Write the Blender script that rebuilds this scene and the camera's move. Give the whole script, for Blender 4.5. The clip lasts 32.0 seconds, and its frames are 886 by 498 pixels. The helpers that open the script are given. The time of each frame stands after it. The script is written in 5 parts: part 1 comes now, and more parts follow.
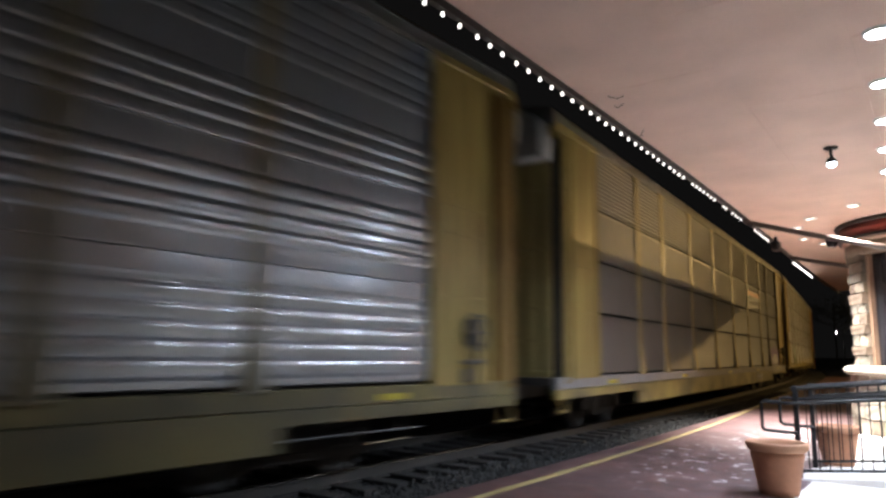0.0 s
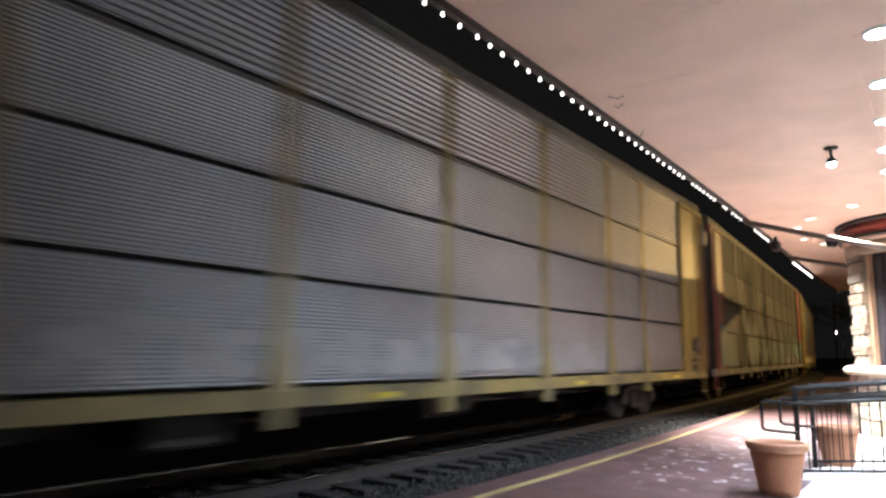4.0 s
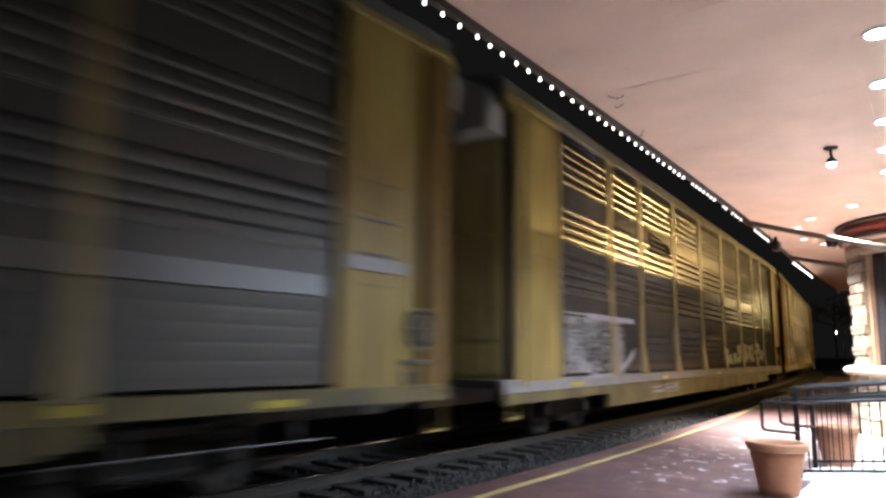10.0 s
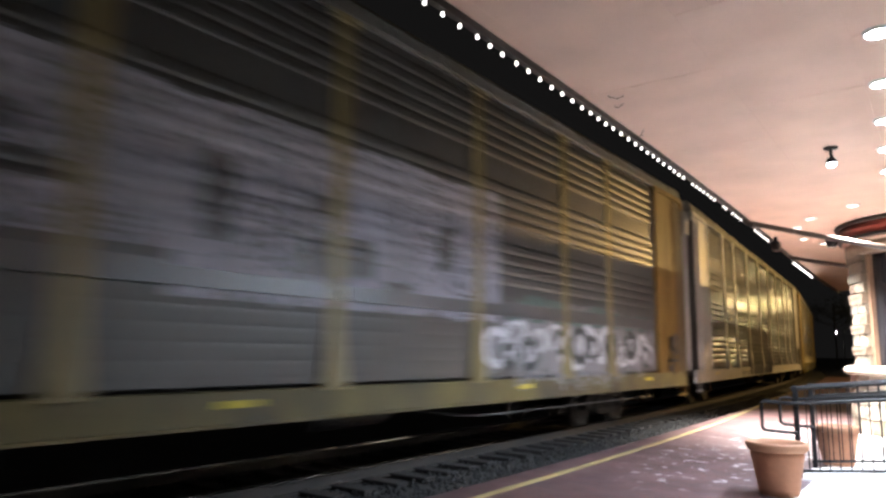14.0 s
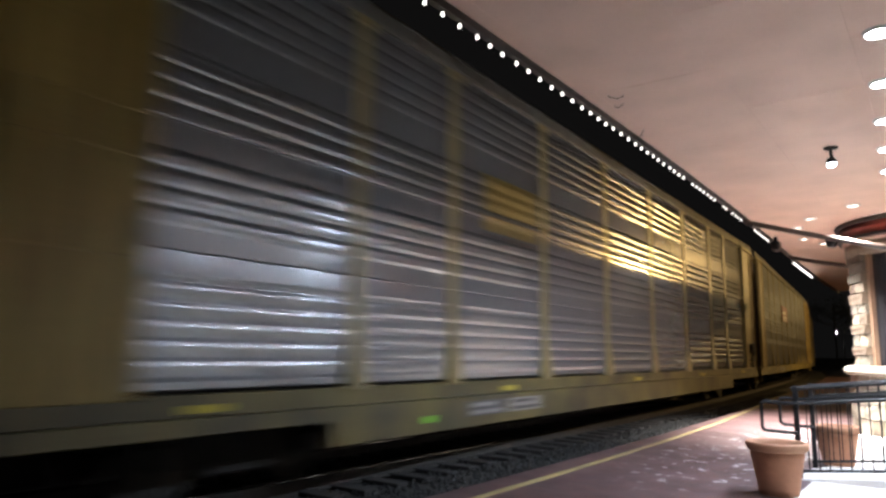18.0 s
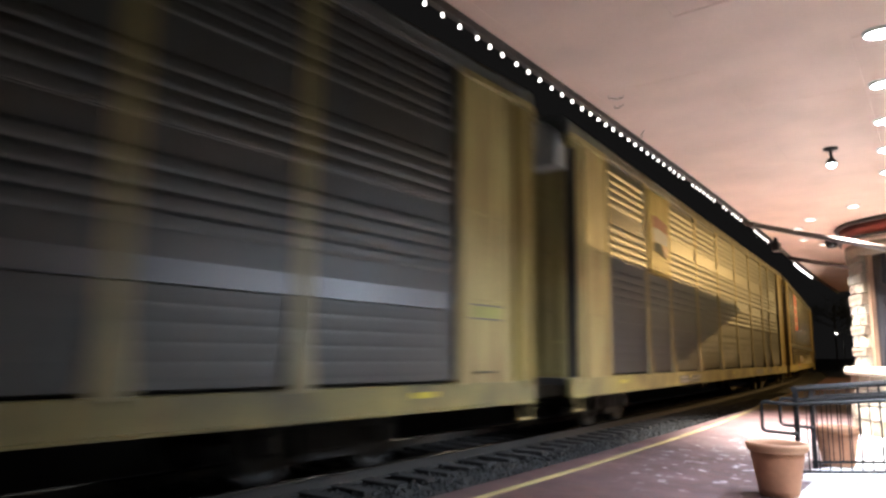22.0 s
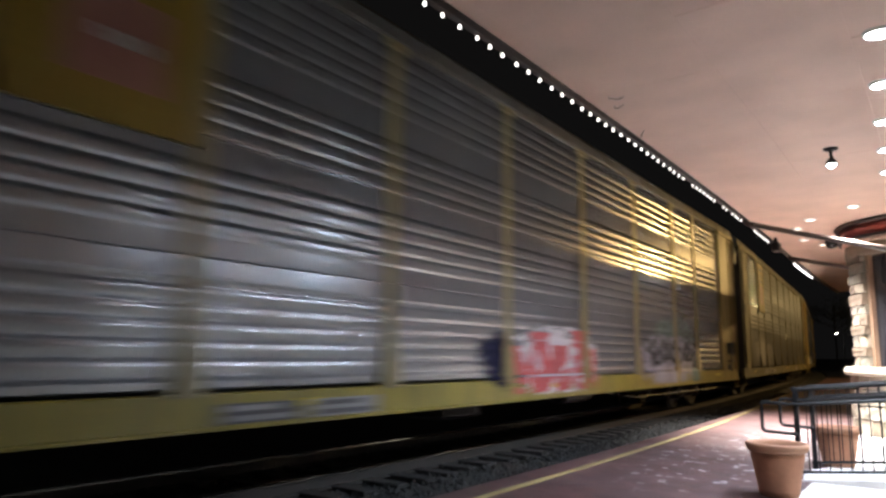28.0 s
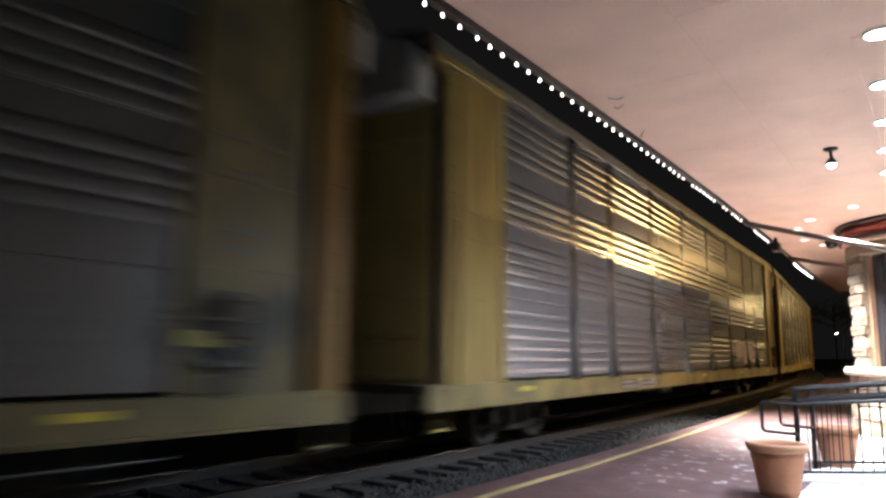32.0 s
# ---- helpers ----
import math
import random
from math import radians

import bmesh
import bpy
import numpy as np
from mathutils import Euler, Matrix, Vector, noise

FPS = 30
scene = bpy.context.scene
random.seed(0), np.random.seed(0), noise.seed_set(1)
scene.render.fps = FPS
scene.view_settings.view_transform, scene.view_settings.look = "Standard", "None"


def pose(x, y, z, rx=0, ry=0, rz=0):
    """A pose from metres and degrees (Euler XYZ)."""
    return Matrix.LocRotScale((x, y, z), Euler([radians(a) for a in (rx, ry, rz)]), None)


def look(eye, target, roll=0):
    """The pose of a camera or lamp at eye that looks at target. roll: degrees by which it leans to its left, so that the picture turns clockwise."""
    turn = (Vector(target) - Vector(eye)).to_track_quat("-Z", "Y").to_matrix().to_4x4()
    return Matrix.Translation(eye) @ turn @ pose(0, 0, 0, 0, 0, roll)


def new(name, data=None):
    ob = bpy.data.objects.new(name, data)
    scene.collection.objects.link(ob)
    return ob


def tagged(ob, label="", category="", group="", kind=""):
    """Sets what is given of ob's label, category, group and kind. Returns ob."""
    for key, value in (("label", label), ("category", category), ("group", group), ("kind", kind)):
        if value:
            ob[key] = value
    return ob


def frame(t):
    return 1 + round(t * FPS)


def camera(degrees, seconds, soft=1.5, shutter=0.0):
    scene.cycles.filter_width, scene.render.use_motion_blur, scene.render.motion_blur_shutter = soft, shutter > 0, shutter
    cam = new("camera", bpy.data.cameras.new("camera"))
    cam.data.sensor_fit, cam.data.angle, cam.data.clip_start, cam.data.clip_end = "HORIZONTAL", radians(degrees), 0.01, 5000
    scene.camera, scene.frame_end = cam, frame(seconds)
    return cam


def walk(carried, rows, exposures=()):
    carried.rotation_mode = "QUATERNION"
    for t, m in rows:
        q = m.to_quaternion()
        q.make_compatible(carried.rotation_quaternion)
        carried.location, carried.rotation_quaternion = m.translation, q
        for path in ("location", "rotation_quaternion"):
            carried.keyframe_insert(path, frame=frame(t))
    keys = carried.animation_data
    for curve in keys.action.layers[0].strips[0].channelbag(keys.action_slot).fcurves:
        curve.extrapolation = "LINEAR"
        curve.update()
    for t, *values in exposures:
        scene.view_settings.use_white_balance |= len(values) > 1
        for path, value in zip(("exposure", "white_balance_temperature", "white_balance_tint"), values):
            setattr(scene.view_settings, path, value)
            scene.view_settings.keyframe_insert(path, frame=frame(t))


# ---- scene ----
TRAIN_A, TRAIN_B, TRAIN_C = 0.0055148, 11.5275, 0.8738   # metres run by the train: A t^2 + B t + C
PITCH = 28.54                                            # coupled length of one car
BENDS = ((-25.0, 17.0, 0.00385), (17.0, 120.0, 0.0017))    # the track bends to the left: from, to, curvature
OFFSET = 7.01                                            # from the camera to the track's centre line

cam = camera(66.14, 32.0, soft=2.7, shutter=0.95)


def camera_pose(dip):
    psi, p = radians(37.996), radians(8.627 - dip)
    eye = Vector((0, 0, 1.452))
    ahead = Vector((-math.sin(psi) * math.cos(p), math.cos(psi) * math.cos(p), math.sin(p)))
    return look(eye, eye + ahead, 0.772)


walk(cam, [(0, camera_pose(0.0)), (19, camera_pose(-0.01)), (21, camera_pose(-0.06)), (32, camera_pose(-0.08))],
     [(t, stops + 0.62) for t, stops in ((0, -0.55), (0.7, -0.25), (1, -0.15), (3, -0.05), (6, 0), (14.5, 0), (16.5, -0.62), (17.2, -0.86), (17.8, -0.55), (19.3, -0.55),
                                     (20, -0.25), (21, 0), (25.5, 0), (27.5, -0.5), (28.3, -0.55), (29.2, -0.42), (30, -0.05), (32, -0.08))])

# ---- light ----
world = bpy.data.worlds.new("night")
scene.world = world
world.use_nodes = True
world.node_tree.nodes["Background"].inputs[0].default_value = (0.12, 0.115, 0.115, 1)
world.node_tree.nodes["Background"].inputs[1].default_value = 0.036
CAN_WATTS, RING_WATTS, FLOOD_WATTS, SODIUM_WATTS, FAR_WATTS = (190, 420, 540, 590, 680), 3300, 50, 5800, 600


# ---- places along the track ----
def along(s):
    """Point of the track's centre line and its heading (turn to the left, radians) at s metres."""
    x, y, a, at = -OFFSET, 0.0, 0.0, 0.0
    if s < 0:
        k = BENDS[0][2]
        c = max(s, BENDS[0][0])
        a = c * k
        x, y, at = x - (1 - math.cos(a)) / k, math.sin(a) / k, c
    else:
        for _, end, k in BENDS:
            d = min(s, end) - at
            if d <= 0:
                break
            x += (math.cos(a + k * d) - math.cos(a)) / k
            y += (math.sin(a + k * d) - math.sin(a)) / k
            a, at = a + k * d, at + d
    d = s - at
    return x - d * math.sin(a), y + d * math.cos(a), a


def on(s, l, z=0.0):
    x, y, a = along(s)
    return Vector((x + l * math.cos(a), y + l * math.sin(a), z))


# ---- materials ----
def nodes_of(name):
    m = bpy.data.materials.new(name)
    m.use_nodes = True
    nt = m.node_tree
    return m, nt, nt.nodes["Principled BSDF"]


def paint(name, col, rough=0.5, metal=0.0, grain=30.0, spread=0.25, bump=0.15, streak=0.0, dirt=(0.06, 0.05, 0.04), dirt_amount=0.35, spec=0.5, vary=0.13):
    """A surface with fine grain, large stains and, with streak, vertical run-down dirt."""
    m, nt, b = nodes_of(name)
    tc = nt.nodes.new("ShaderNodeTexCoord")
    info = nt.nodes.new("ShaderNodeObjectInfo")
    add = nt.nodes.new("ShaderNodeVectorMath")
    nt.links.new(tc.outputs["Object"], add.inputs[0])
    sc = nt.nodes.new("ShaderNodeVectorMath")
    sc.operation = "SCALE"
    sc.inputs[3].default_value = 37.0
    comb = nt.nodes.new("ShaderNodeCombineXYZ")
    for i in range(3):
        nt.links.new(info.outputs["Random"], comb.inputs[i])
    nt.links.new(comb.outputs[0], sc.inputs[0])
    nt.links.new(sc.outputs[0], add.inputs[1])
    fine = nt.nodes.new("ShaderNodeTexNoise")
    fine.inputs["Scale"].default_value = grain
    fine.inputs["Detail"].default_value = 4
    big = nt.nodes.new("ShaderNodeTexNoise")
    big.inputs["Scale"].default_value = 1.3
    big.inputs["Detail"].default_value = 5
    mp = nt.nodes.new("ShaderNodeMapping")
    mp.inputs["Scale"].default_value = (1, 1, 0.12 if streak else 1)
    nt.links.new(add.outputs[0], fine.inputs["Vector"])
    nt.links.new(add.outputs[0], mp.inputs["Vector"])
    nt.links.new(mp.outputs[0], big.inputs["Vector"])
    if streak:
        big.inputs["Scale"].default_value = 5
    ramp = nt.nodes.new("ShaderNodeMapRange")
    ramp.inputs["From Min"].default_value, ramp.inputs["From Max"].default_value = 0.35, 0.75
    ramp.inputs["To Min"].default_value, ramp.inputs["To Max"].default_value = 0.0, dirt_amount
    nt.links.new(big.outputs[0], ramp.inputs[0])
    hsv = nt.nodes.new("ShaderNodeHueSaturation")
    hsv.inputs["Color"].default_value = (*col, 1)
    val = nt.nodes.new("ShaderNodeMapRange")
    val.inputs["To Min"].default_value, val.inputs["To Max"].default_value = 1 - spread, 1 + spread
    nt.links.new(fine.outputs[0], val.inputs[0])
    nt.links.new(val.outputs[0], hsv.inputs["Value"])
    mix = nt.nodes.new("ShaderNodeMix")
    mix.data_type = "RGBA"
    nt.links.new(ramp.outputs[0], mix.inputs[0])
    nt.links.new(hsv.outputs[0], mix.inputs[6])
    mix.inputs[7].default_value = (*dirt, 1)
    nt.links.new(mix.outputs[2], b.inputs["Base Color"])
    rr = nt.nodes.new("ShaderNodeMapRange")
    rr.inputs["To Min"].default_value, rr.inputs["To Max"].default_value = max(0.05, rough - vary), min(1, rough + vary)
    nt.links.new(big.outputs[0], rr.inputs[0])
    nt.links.new(rr.outputs[0], b.inputs["Roughness"])
    b.inputs["Metallic"].default_value = metal
    b.inputs["Specular IOR Level"].default_value = spec
    if bump:
        bp = nt.nodes.new("ShaderNodeBump")
        bp.inputs["Strength"].default_value = bump
        bp.inputs["Distance"].default_value = 0.004
        nt.links.new(fine.outputs[0], bp.inputs["Height"])
        nt.links.new(bp.outputs[0], b.inputs["Normal"])
    return m


def glow(name, col, strength):
    m, nt, b = nodes_of(name)
    b.inputs["Base Color"].default_value = (0.8, 0.8, 0.8, 1)
    b.inputs["Emission Color"].default_value = (*col, 1)
    b.inputs["Emission Strength"].default_value = strength
    return m


def brick_paving():
    m, nt, b = nodes_of("brick_paving")
    tc = nt.nodes.new("ShaderNodeTexCoord")
    br = nt.nodes.new("ShaderNodeTexBrick")
    br.inputs["Scale"].default_value = 1.0
    br.inputs["Brick Width"].default_value, br.inputs["Row Height"].default_value = 0.2, 0.1
    br.inputs["Mortar Size"].default_value = 0.006
    br.inputs["Color1"].default_value, br.inputs["Color2"].default_value = (0.112, 0.052, 0.048, 1), (0.076, 0.038, 0.037, 1)
    br.inputs["Mortar"].default_value = (0.075, 0.06, 0.058, 1)
    nt.links.new(tc.outputs["Object"], br.inputs["Vector"])
    spots = nt.nodes.new("ShaderNodeTexNoise")
    spots.inputs["Scale"].default_value, spots.inputs["Detail"].default_value = 5.0, 3
    nt.links.new(tc.outputs["Object"], spots.inputs["Vector"])
    mr = nt.nodes.new("ShaderNodeMapRange")
    mr.inputs["From Min"].default_value, mr.inputs["From Max"].default_value = 0.60, 0.66
    nt.links.new(spots.outputs[0], mr.inputs[0])
    worn = nt.nodes.new("ShaderNodeVectorMath")
    worn.operation = "DISTANCE"
    flat = nt.nodes.new("ShaderNodeMapping")
    flat.inputs["Location"].default_value, flat.inputs["Scale"].default_value = (1.72, -1.86, 0), (0.58, 0.16, 0)
    nt.links.new(tc.outputs["Object"], flat.inputs["Vector"])
    nt.links.new(flat.outputs[0], worn.inputs[0])
    wm = nt.nodes.new("ShaderNodeMapRange")
    wm.inputs["From Min"].default_value, wm.inputs["From Max"].default_value = 0.72, 0.5
    nt.links.new(worn.outputs["Value"], wm.inputs[0])
    both = nt.nodes.new("ShaderNodeMath")
    both.operation = "MULTIPLY"
    nt.links.new(mr.outputs[0], both.inputs[0])
    nt.links.new(wm.outputs[0], both.inputs[1])
    mix = nt.nodes.new("ShaderNodeMix")
    mix.data_type = "RGBA"
    nt.links.new(both.outputs[0], mix.inputs[0])
    nt.links.new(br.outputs["Color"], mix.inputs[6])
    mix.inputs[7].default_value = (0.44, 0.43, 0.43, 1)
    nt.links.new(mix.outputs[2], b.inputs["Base Color"])
    wet = nt.nodes.new("ShaderNodeTexNoise")
    wet.inputs["Scale"].default_value = 1.1
    nt.links.new(tc.outputs["Object"], wet.inputs["Vector"])
    wr = nt.nodes.new("ShaderNodeMapRange")
    wr.inputs["To Min"].default_value, wr.inputs["To Max"].default_value = 0.3, 0.75
    nt.links.new(wet.outputs[0], wr.inputs[0])
    nt.links.new(wr.outputs[0], b.inputs["Roughness"])
    bp = nt.nodes.new("ShaderNodeBump")
    bp.inputs["Strength"].default_value, bp.inputs["Distance"].default_value = 0.5, 0.006
    bp.invert = True
    nt.links.new(br.outputs["Fac"], bp.inputs["Height"])
    nt.links.new(bp.outputs[0], b.inputs["Normal"])
    return m


YELLOW = paint("yellow_rack_paint", (0.285, 0.22, 0.066), 0.45, streak=1, dirt=(0.115, 0.062, 0.022), dirt_amount=0.85, spec=0.28)
POST_YELLOW = paint("pale_yellow_post_paint", (0.23, 0.185, 0.072), 0.45, streak=1, dirt=(0.10, 0.075, 0.04), dirt_amount=0.6)
POST_OLD = paint("grimy_yellow_post_paint", (0.115, 0.09, 0.035), 0.5, streak=1, dirt=(0.06, 0.05, 0.03), dirt_amount=0.7)
DULL_WHITE = paint("dull_white_sill_paint", (0.17, 0.17, 0.163), 0.5, dirt=(0.08, 0.075, 0.07), dirt_amount=0.9)
SILL_YELLOW = paint("faded_yellow_sill_paint", (0.225, 0.18, 0.05), 0.5, dirt=(0.045, 0.04, 0.03), dirt_amount=1.0)
YELLOW_PALE = paint("pale_faded_yellow_paint", (0.37, 0.30, 0.125), 0.45, streak=1, dirt=(0.15, 0.09, 0.04), dirt_amount=0.85, spec=0.28)
SILL_PALE = paint("pale_yellow_sill_paint", (0.31, 0.26, 0.085), 0.5, dirt=(0.09, 0.075, 0.045), dirt_amount=1.0)
BOARD_YELLOW = paint("golden_yellow_board_paint", (0.27, 0.19, 0.035), 0.45, streak=1, dirt=(0.10, 0.065, 0.022), dirt_amount=0.5, spec=0.28)
BRIGHT_YELLOW = paint("bright_yellow_paint", (0.25, 0.205, 0.025), 0.4, streak=1, dirt=(0.1, 0.08, 0.03), dirt_amount=0.7)
GALV = paint("galvanised_steel_sheet", (0.092, 0.095, 0.099), 0.21, metal=0.5, vary=0.03, bump=0.04, spread=0.1, streak=1, dirt=(0.07, 0.067, 0.062), dirt_amount=0.3)
GALV_NEW = paint("bright_galvanised_sheet", (0.255, 0.268, 0.288), 0.185, metal=0.46, spec=0.8, vary=0.02, bump=0.03, spread=0.08, streak=1, dirt=(0.16, 0.155, 0.15), dirt_amount=0.2)
GALV_OLD = paint("weathered_galvanised_sheet", (0.066, 0.068, 0.069), 0.36, metal=0.25, vary=0.04, bump=0.05, spread=0.12, streak=1, dirt=(0.055, 0.05, 0.044), dirt_amount=0.4)
GALV_GRIM = paint("soot_stained_galvanised_sheet", (0.046, 0.046, 0.045), 0.4, metal=0.2, vary=0.05, bump=0.06, spread=0.15, streak=1, dirt=(0.06, 0.055, 0.045), dirt_amount=0.6)
GALV_FINE = paint("fine_corrugated_galvanised_sheet", (0.10, 0.103, 0.108), 0.34, metal=0.4, vary=0.05, bump=0.06, streak=1, dirt=(0.09, 0.085, 0.08), dirt_amount=0.3)
GALV_PALE = paint("pale_fine_corrugated_sheet", (0.23, 0.235, 0.25), 0.3, metal=0.5, vary=0.05, bump=0.06, streak=1, dirt=(0.13, 0.13, 0.13), dirt_amount=0.3)
GALV_TURQ = paint("weathered_turquoise_sheet", (0.07, 0.08, 0.072), 0.55, metal=0.1, streak=1, dirt=(0.09, 0.09, 0.07), dirt_amount=0.7)
WHITE_PAINT = paint("dirty_white_paint", (0.40, 0.39, 0.385), 0.45, streak=1, dirt=(0.15, 0.13, 0.11), dirt_amount=0.6)
RED_PAINT = paint("red_rack_paint", (0.20, 0.04, 0.045), 0.5, streak=1, dirt=(0.1, 0.04, 0.03))
DIRTY_SILL = paint("grimy_yellow_sill_paint", (0.125, 0.10, 0.028), 0.6, dirt=(0.03, 0.028, 0.024), dirt_amount=0.9)
RUST_BROWN = paint("rust_brown_paint", (0.10, 0.05, 0.038), 0.6, streak=1)
RUST_YELLOW = paint("rust_stained_yellow_paint", (0.19, 0.115, 0.028), 0.55, streak=1, dirt=(0.07, 0.035, 0.012), dirt_amount=0.7, spec=0.25)
DOOR_BROWN = paint("dark_door_paint", (0.13, 0.09, 0.045), 0.55, streak=1, spec=0.25)
DOOR_OLIVE = paint("olive_yellow_door_paint", (0.20, 0.16, 0.06), 0.55, streak=1, dirt=(0.08, 0.06, 0.03), dirt_amount=0.6, spec=0.25)
DARK = paint("black_underframe_and_recess_shade", (0.025, 0.023, 0.021), 0.75)
CAST = paint("grimy_cast_steel", (0.03, 0.028, 0.026), 0.8, spec=0.2)
BELT = paint("bright_belt_steel", (0.10, 0.102, 0.106), 0.36, metal=0.3, vary=0.04, bump=0.04, spread=0.1, streak=1, dirt=(0.08, 0.075, 0.07), dirt_amount=0.4)
GEAR = paint("grimy_brake_gear_paint", (0.085, 0.075, 0.06), 0.7, dirt=(0.03, 0.028, 0.025), dirt_amount=0.9)
PIPE_STEEL = paint("worn_pipe_steel", (0.07, 0.068, 0.066), 0.5, metal=0.2)
INNER_SHADE = paint("rack_interior_shade", (0.02, 0.02, 0.02), 0.9, bump=0)
ROOF = paint("dull_roof_sheet", (0.12, 0.12, 0.118), 0.6, metal=0.2, streak=1)
HOOD = paint("pale_grey_hood_paint", (0.21, 0.21, 0.205), 0.6, streak=1, dirt=(0.2, 0.19, 0.18))
RAILHEAD = paint("worn_rail_head", (0.055, 0.055, 0.054), 0.06, metal=1.0, bump=0, spread=0.1, vary=0.005, dirt_amount=0.1)
RAILWEB = paint("rusty_rail_side", (0.03, 0.026, 0.023), 0.8)
SPIKE = paint("dull_rail_spike_steel", (0.09, 0.075, 0.065), 0.6, bump=0)
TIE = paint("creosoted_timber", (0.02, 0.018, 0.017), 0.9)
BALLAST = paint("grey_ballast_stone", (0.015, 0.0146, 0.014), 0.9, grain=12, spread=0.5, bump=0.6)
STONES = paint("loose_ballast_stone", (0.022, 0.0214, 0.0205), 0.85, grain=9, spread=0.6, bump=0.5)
EARTH = paint("dark_earth", (0.05, 0.045, 0.038), 0.95, grain=4)
LINE = paint("yellow_line_paint", (0.36, 0.285, 0.12), 0.55, dirt=(0.15, 0.1, 0.07), dirt_amount=0.6)
CEILING = paint("painted_ceiling_board", (0.78, 0.545, 0.43), 0.7, grain=60, spread=0.05, bump=0.08, dirt=(0.42, 0.30, 0.24), dirt_amount=0.3)
TRIM = paint("dark_brown_trim", (0.035, 0.027, 0.024), 0.6)
PIPE = paint("brown_painted_pipe", (0.07, 0.05, 0.042), 0.35)
ROOFING = paint("dark_shingle_roof", (0.05, 0.045, 0.04), 0.9)
STONE = [paint("sandstone_%s" % k, c, 0.85, grain=14, spread=0.35, bump=0.8, dirt=d, dirt_amount=0.5) for k, c, d in
         (("buff", (0.20, 0.155, 0.11), (0.08, 0.07, 0.05)), ("brown", (0.11, 0.072, 0.046), (0.05, 0.042, 0.03)), ("pale", (0.33, 0.28, 0.22), (0.15, 0.14, 0.10)))]
DARK_STONE = paint("sandstone_grey_buff", (0.135, 0.112, 0.085), 0.85, grain=14, spread=0.35, bump=0.8, dirt=(0.07, 0.065, 0.05), dirt_amount=0.5)
MORTAR = paint("stone_mortar", (0.15, 0.13, 0.11), 0.95)
TERRACOTTA = paint("terracotta_clay", (0.37, 0.165, 0.088), 0.75, grain=18, spread=0.2, dirt=(0.46, 0.27, 0.17), dirt_amount=0.6)
SOIL = paint("potting_soil", (0.06, 0.04, 0.03), 0.95)
IRON = paint("dark_painted_iron", (0.011, 0.011, 0.012), 0.5, spec=0.2)
CONCRETE = paint("pale_concrete", (0.66, 0.62, 0.58), 0.85, grain=20, spread=0.12, dirt=(0.3, 0.27, 0.23), dirt_amount=0.4)
REDBAND = paint("dark_red_fascia_paint", (0.30, 0.06, 0.045), 0.5)
WOOD = paint("brown_window_timber", (0.22, 0.13, 0.08), 0.5)
PLASTER = paint("buff_station_wall", (0.45, 0.38, 0.29), 0.9)
FOLIAGE = paint("dark_foliage", (0.035, 0.045, 0.025), 0.8, bump=0)
BARK = paint("dark_bark", (0.06, 0.05, 0.04), 0.9)
PAVING = brick_paving()
GLASS_DARK = paint("dark_window_glass", (0.015, 0.014, 0.016), 0.06, bump=0, spread=0.05, dirt_amount=0.1)
ROW_GLOW = glow("lit_white_lens", (0.74, 0.90, 1.0), 220)
WARM_GLOW = glow("lit_warm_lens", (1.0, 0.86, 0.74), 14)
BULB_GLOW = glow("lit_bulb_glass", (1.0, 0.95, 0.90), 3.0)
COOL_GLOW = glow("lit_cool_lens", (0.75, 0.85, 1.0), 25)
# glow of the added out-of-view lamps that the rail heads mirror
GLINT_GLOW = glow("rail_glint_glow", (0.85, 0.95, 1.0), 45)
TUBE_GLOW = glow("lit_tube", (1.0, 0.95, 0.9), 8)
SODIUM_GLOW = glow("lit_sodium_lens", (1.0, 0.62, 0.18), 60)
FAR_GLOW = glow("lit_far_lens", (1.0, 0.95, 0.85), 60)
REFLECT_YELLOW = paint("yellow_reflector_tape", (0.48, 0.39, 0.02), 0.3, bump=0, dirt_amount=0.2)
LABEL_LIME = paint("faded_lime_label", (0.30, 0.29, 0.07), 0.5)
REFLECT_GREEN = paint("green_reflector", (0.25, 0.75, 0.03), 0.3, bump=0, dirt_amount=0.1)
PURPLE = paint("purple_spray_paint", (0.20, 0.13, 0.36), 0.5, dirt_amount=0.3)
SPRAY_WHITE = paint("white_spray_paint", (0.50, 0.50, 0.55), 0.5, dirt=(0.3, 0.3, 0.33), dirt_amount=0.5)
SPRAY_BLUE = paint("dark_blue_spray_paint", (0.008, 0.009, 0.03), 0.7, dirt=(0.02, 0.02, 0.035), spec=0.1)
SPRAY_RED = paint("red_spray_paint", (0.45, 0.06, 0.07), 0.5)
SPRAY_DARK = paint("black_spray_paint", (0.03, 0.031, 0.032), 0.8, streak=1, dirt=(0.08, 0.085, 0.08), dirt_amount=0.9, spec=0.1)
SPRAY_GREEN = paint("green_spray_paint", (0.16, 0.30, 0.24), 0.5)
SPRAY_SOOT = paint("grey_faded_spray_paint", (0.062, 0.066, 0.064), 0.7, streak=1, dirt=(0.09, 0.10, 0.09), dirt_amount=0.6, spec=0.1)
SPRAY_TEAL = paint("faded_teal_spray_paint", (0.095, 0.15, 0.14), 0.6, streak=1, dirt=(0.08, 0.09, 0.08), dirt_amount=0.8)
SPRAY_LILAC = paint("faded_lilac_spray_paint", (0.29, 0.29, 0.36), 0.5, streak=1, dirt=(0.13, 0.13, 0.13), dirt_amount=0.7)
SPRAY_TURQ = paint("turquoise_spray_paint", (0.11, 0.22, 0.21), 0.55, streak=1, dirt=(0.09, 0.10, 0.09), dirt_amount=0.9)
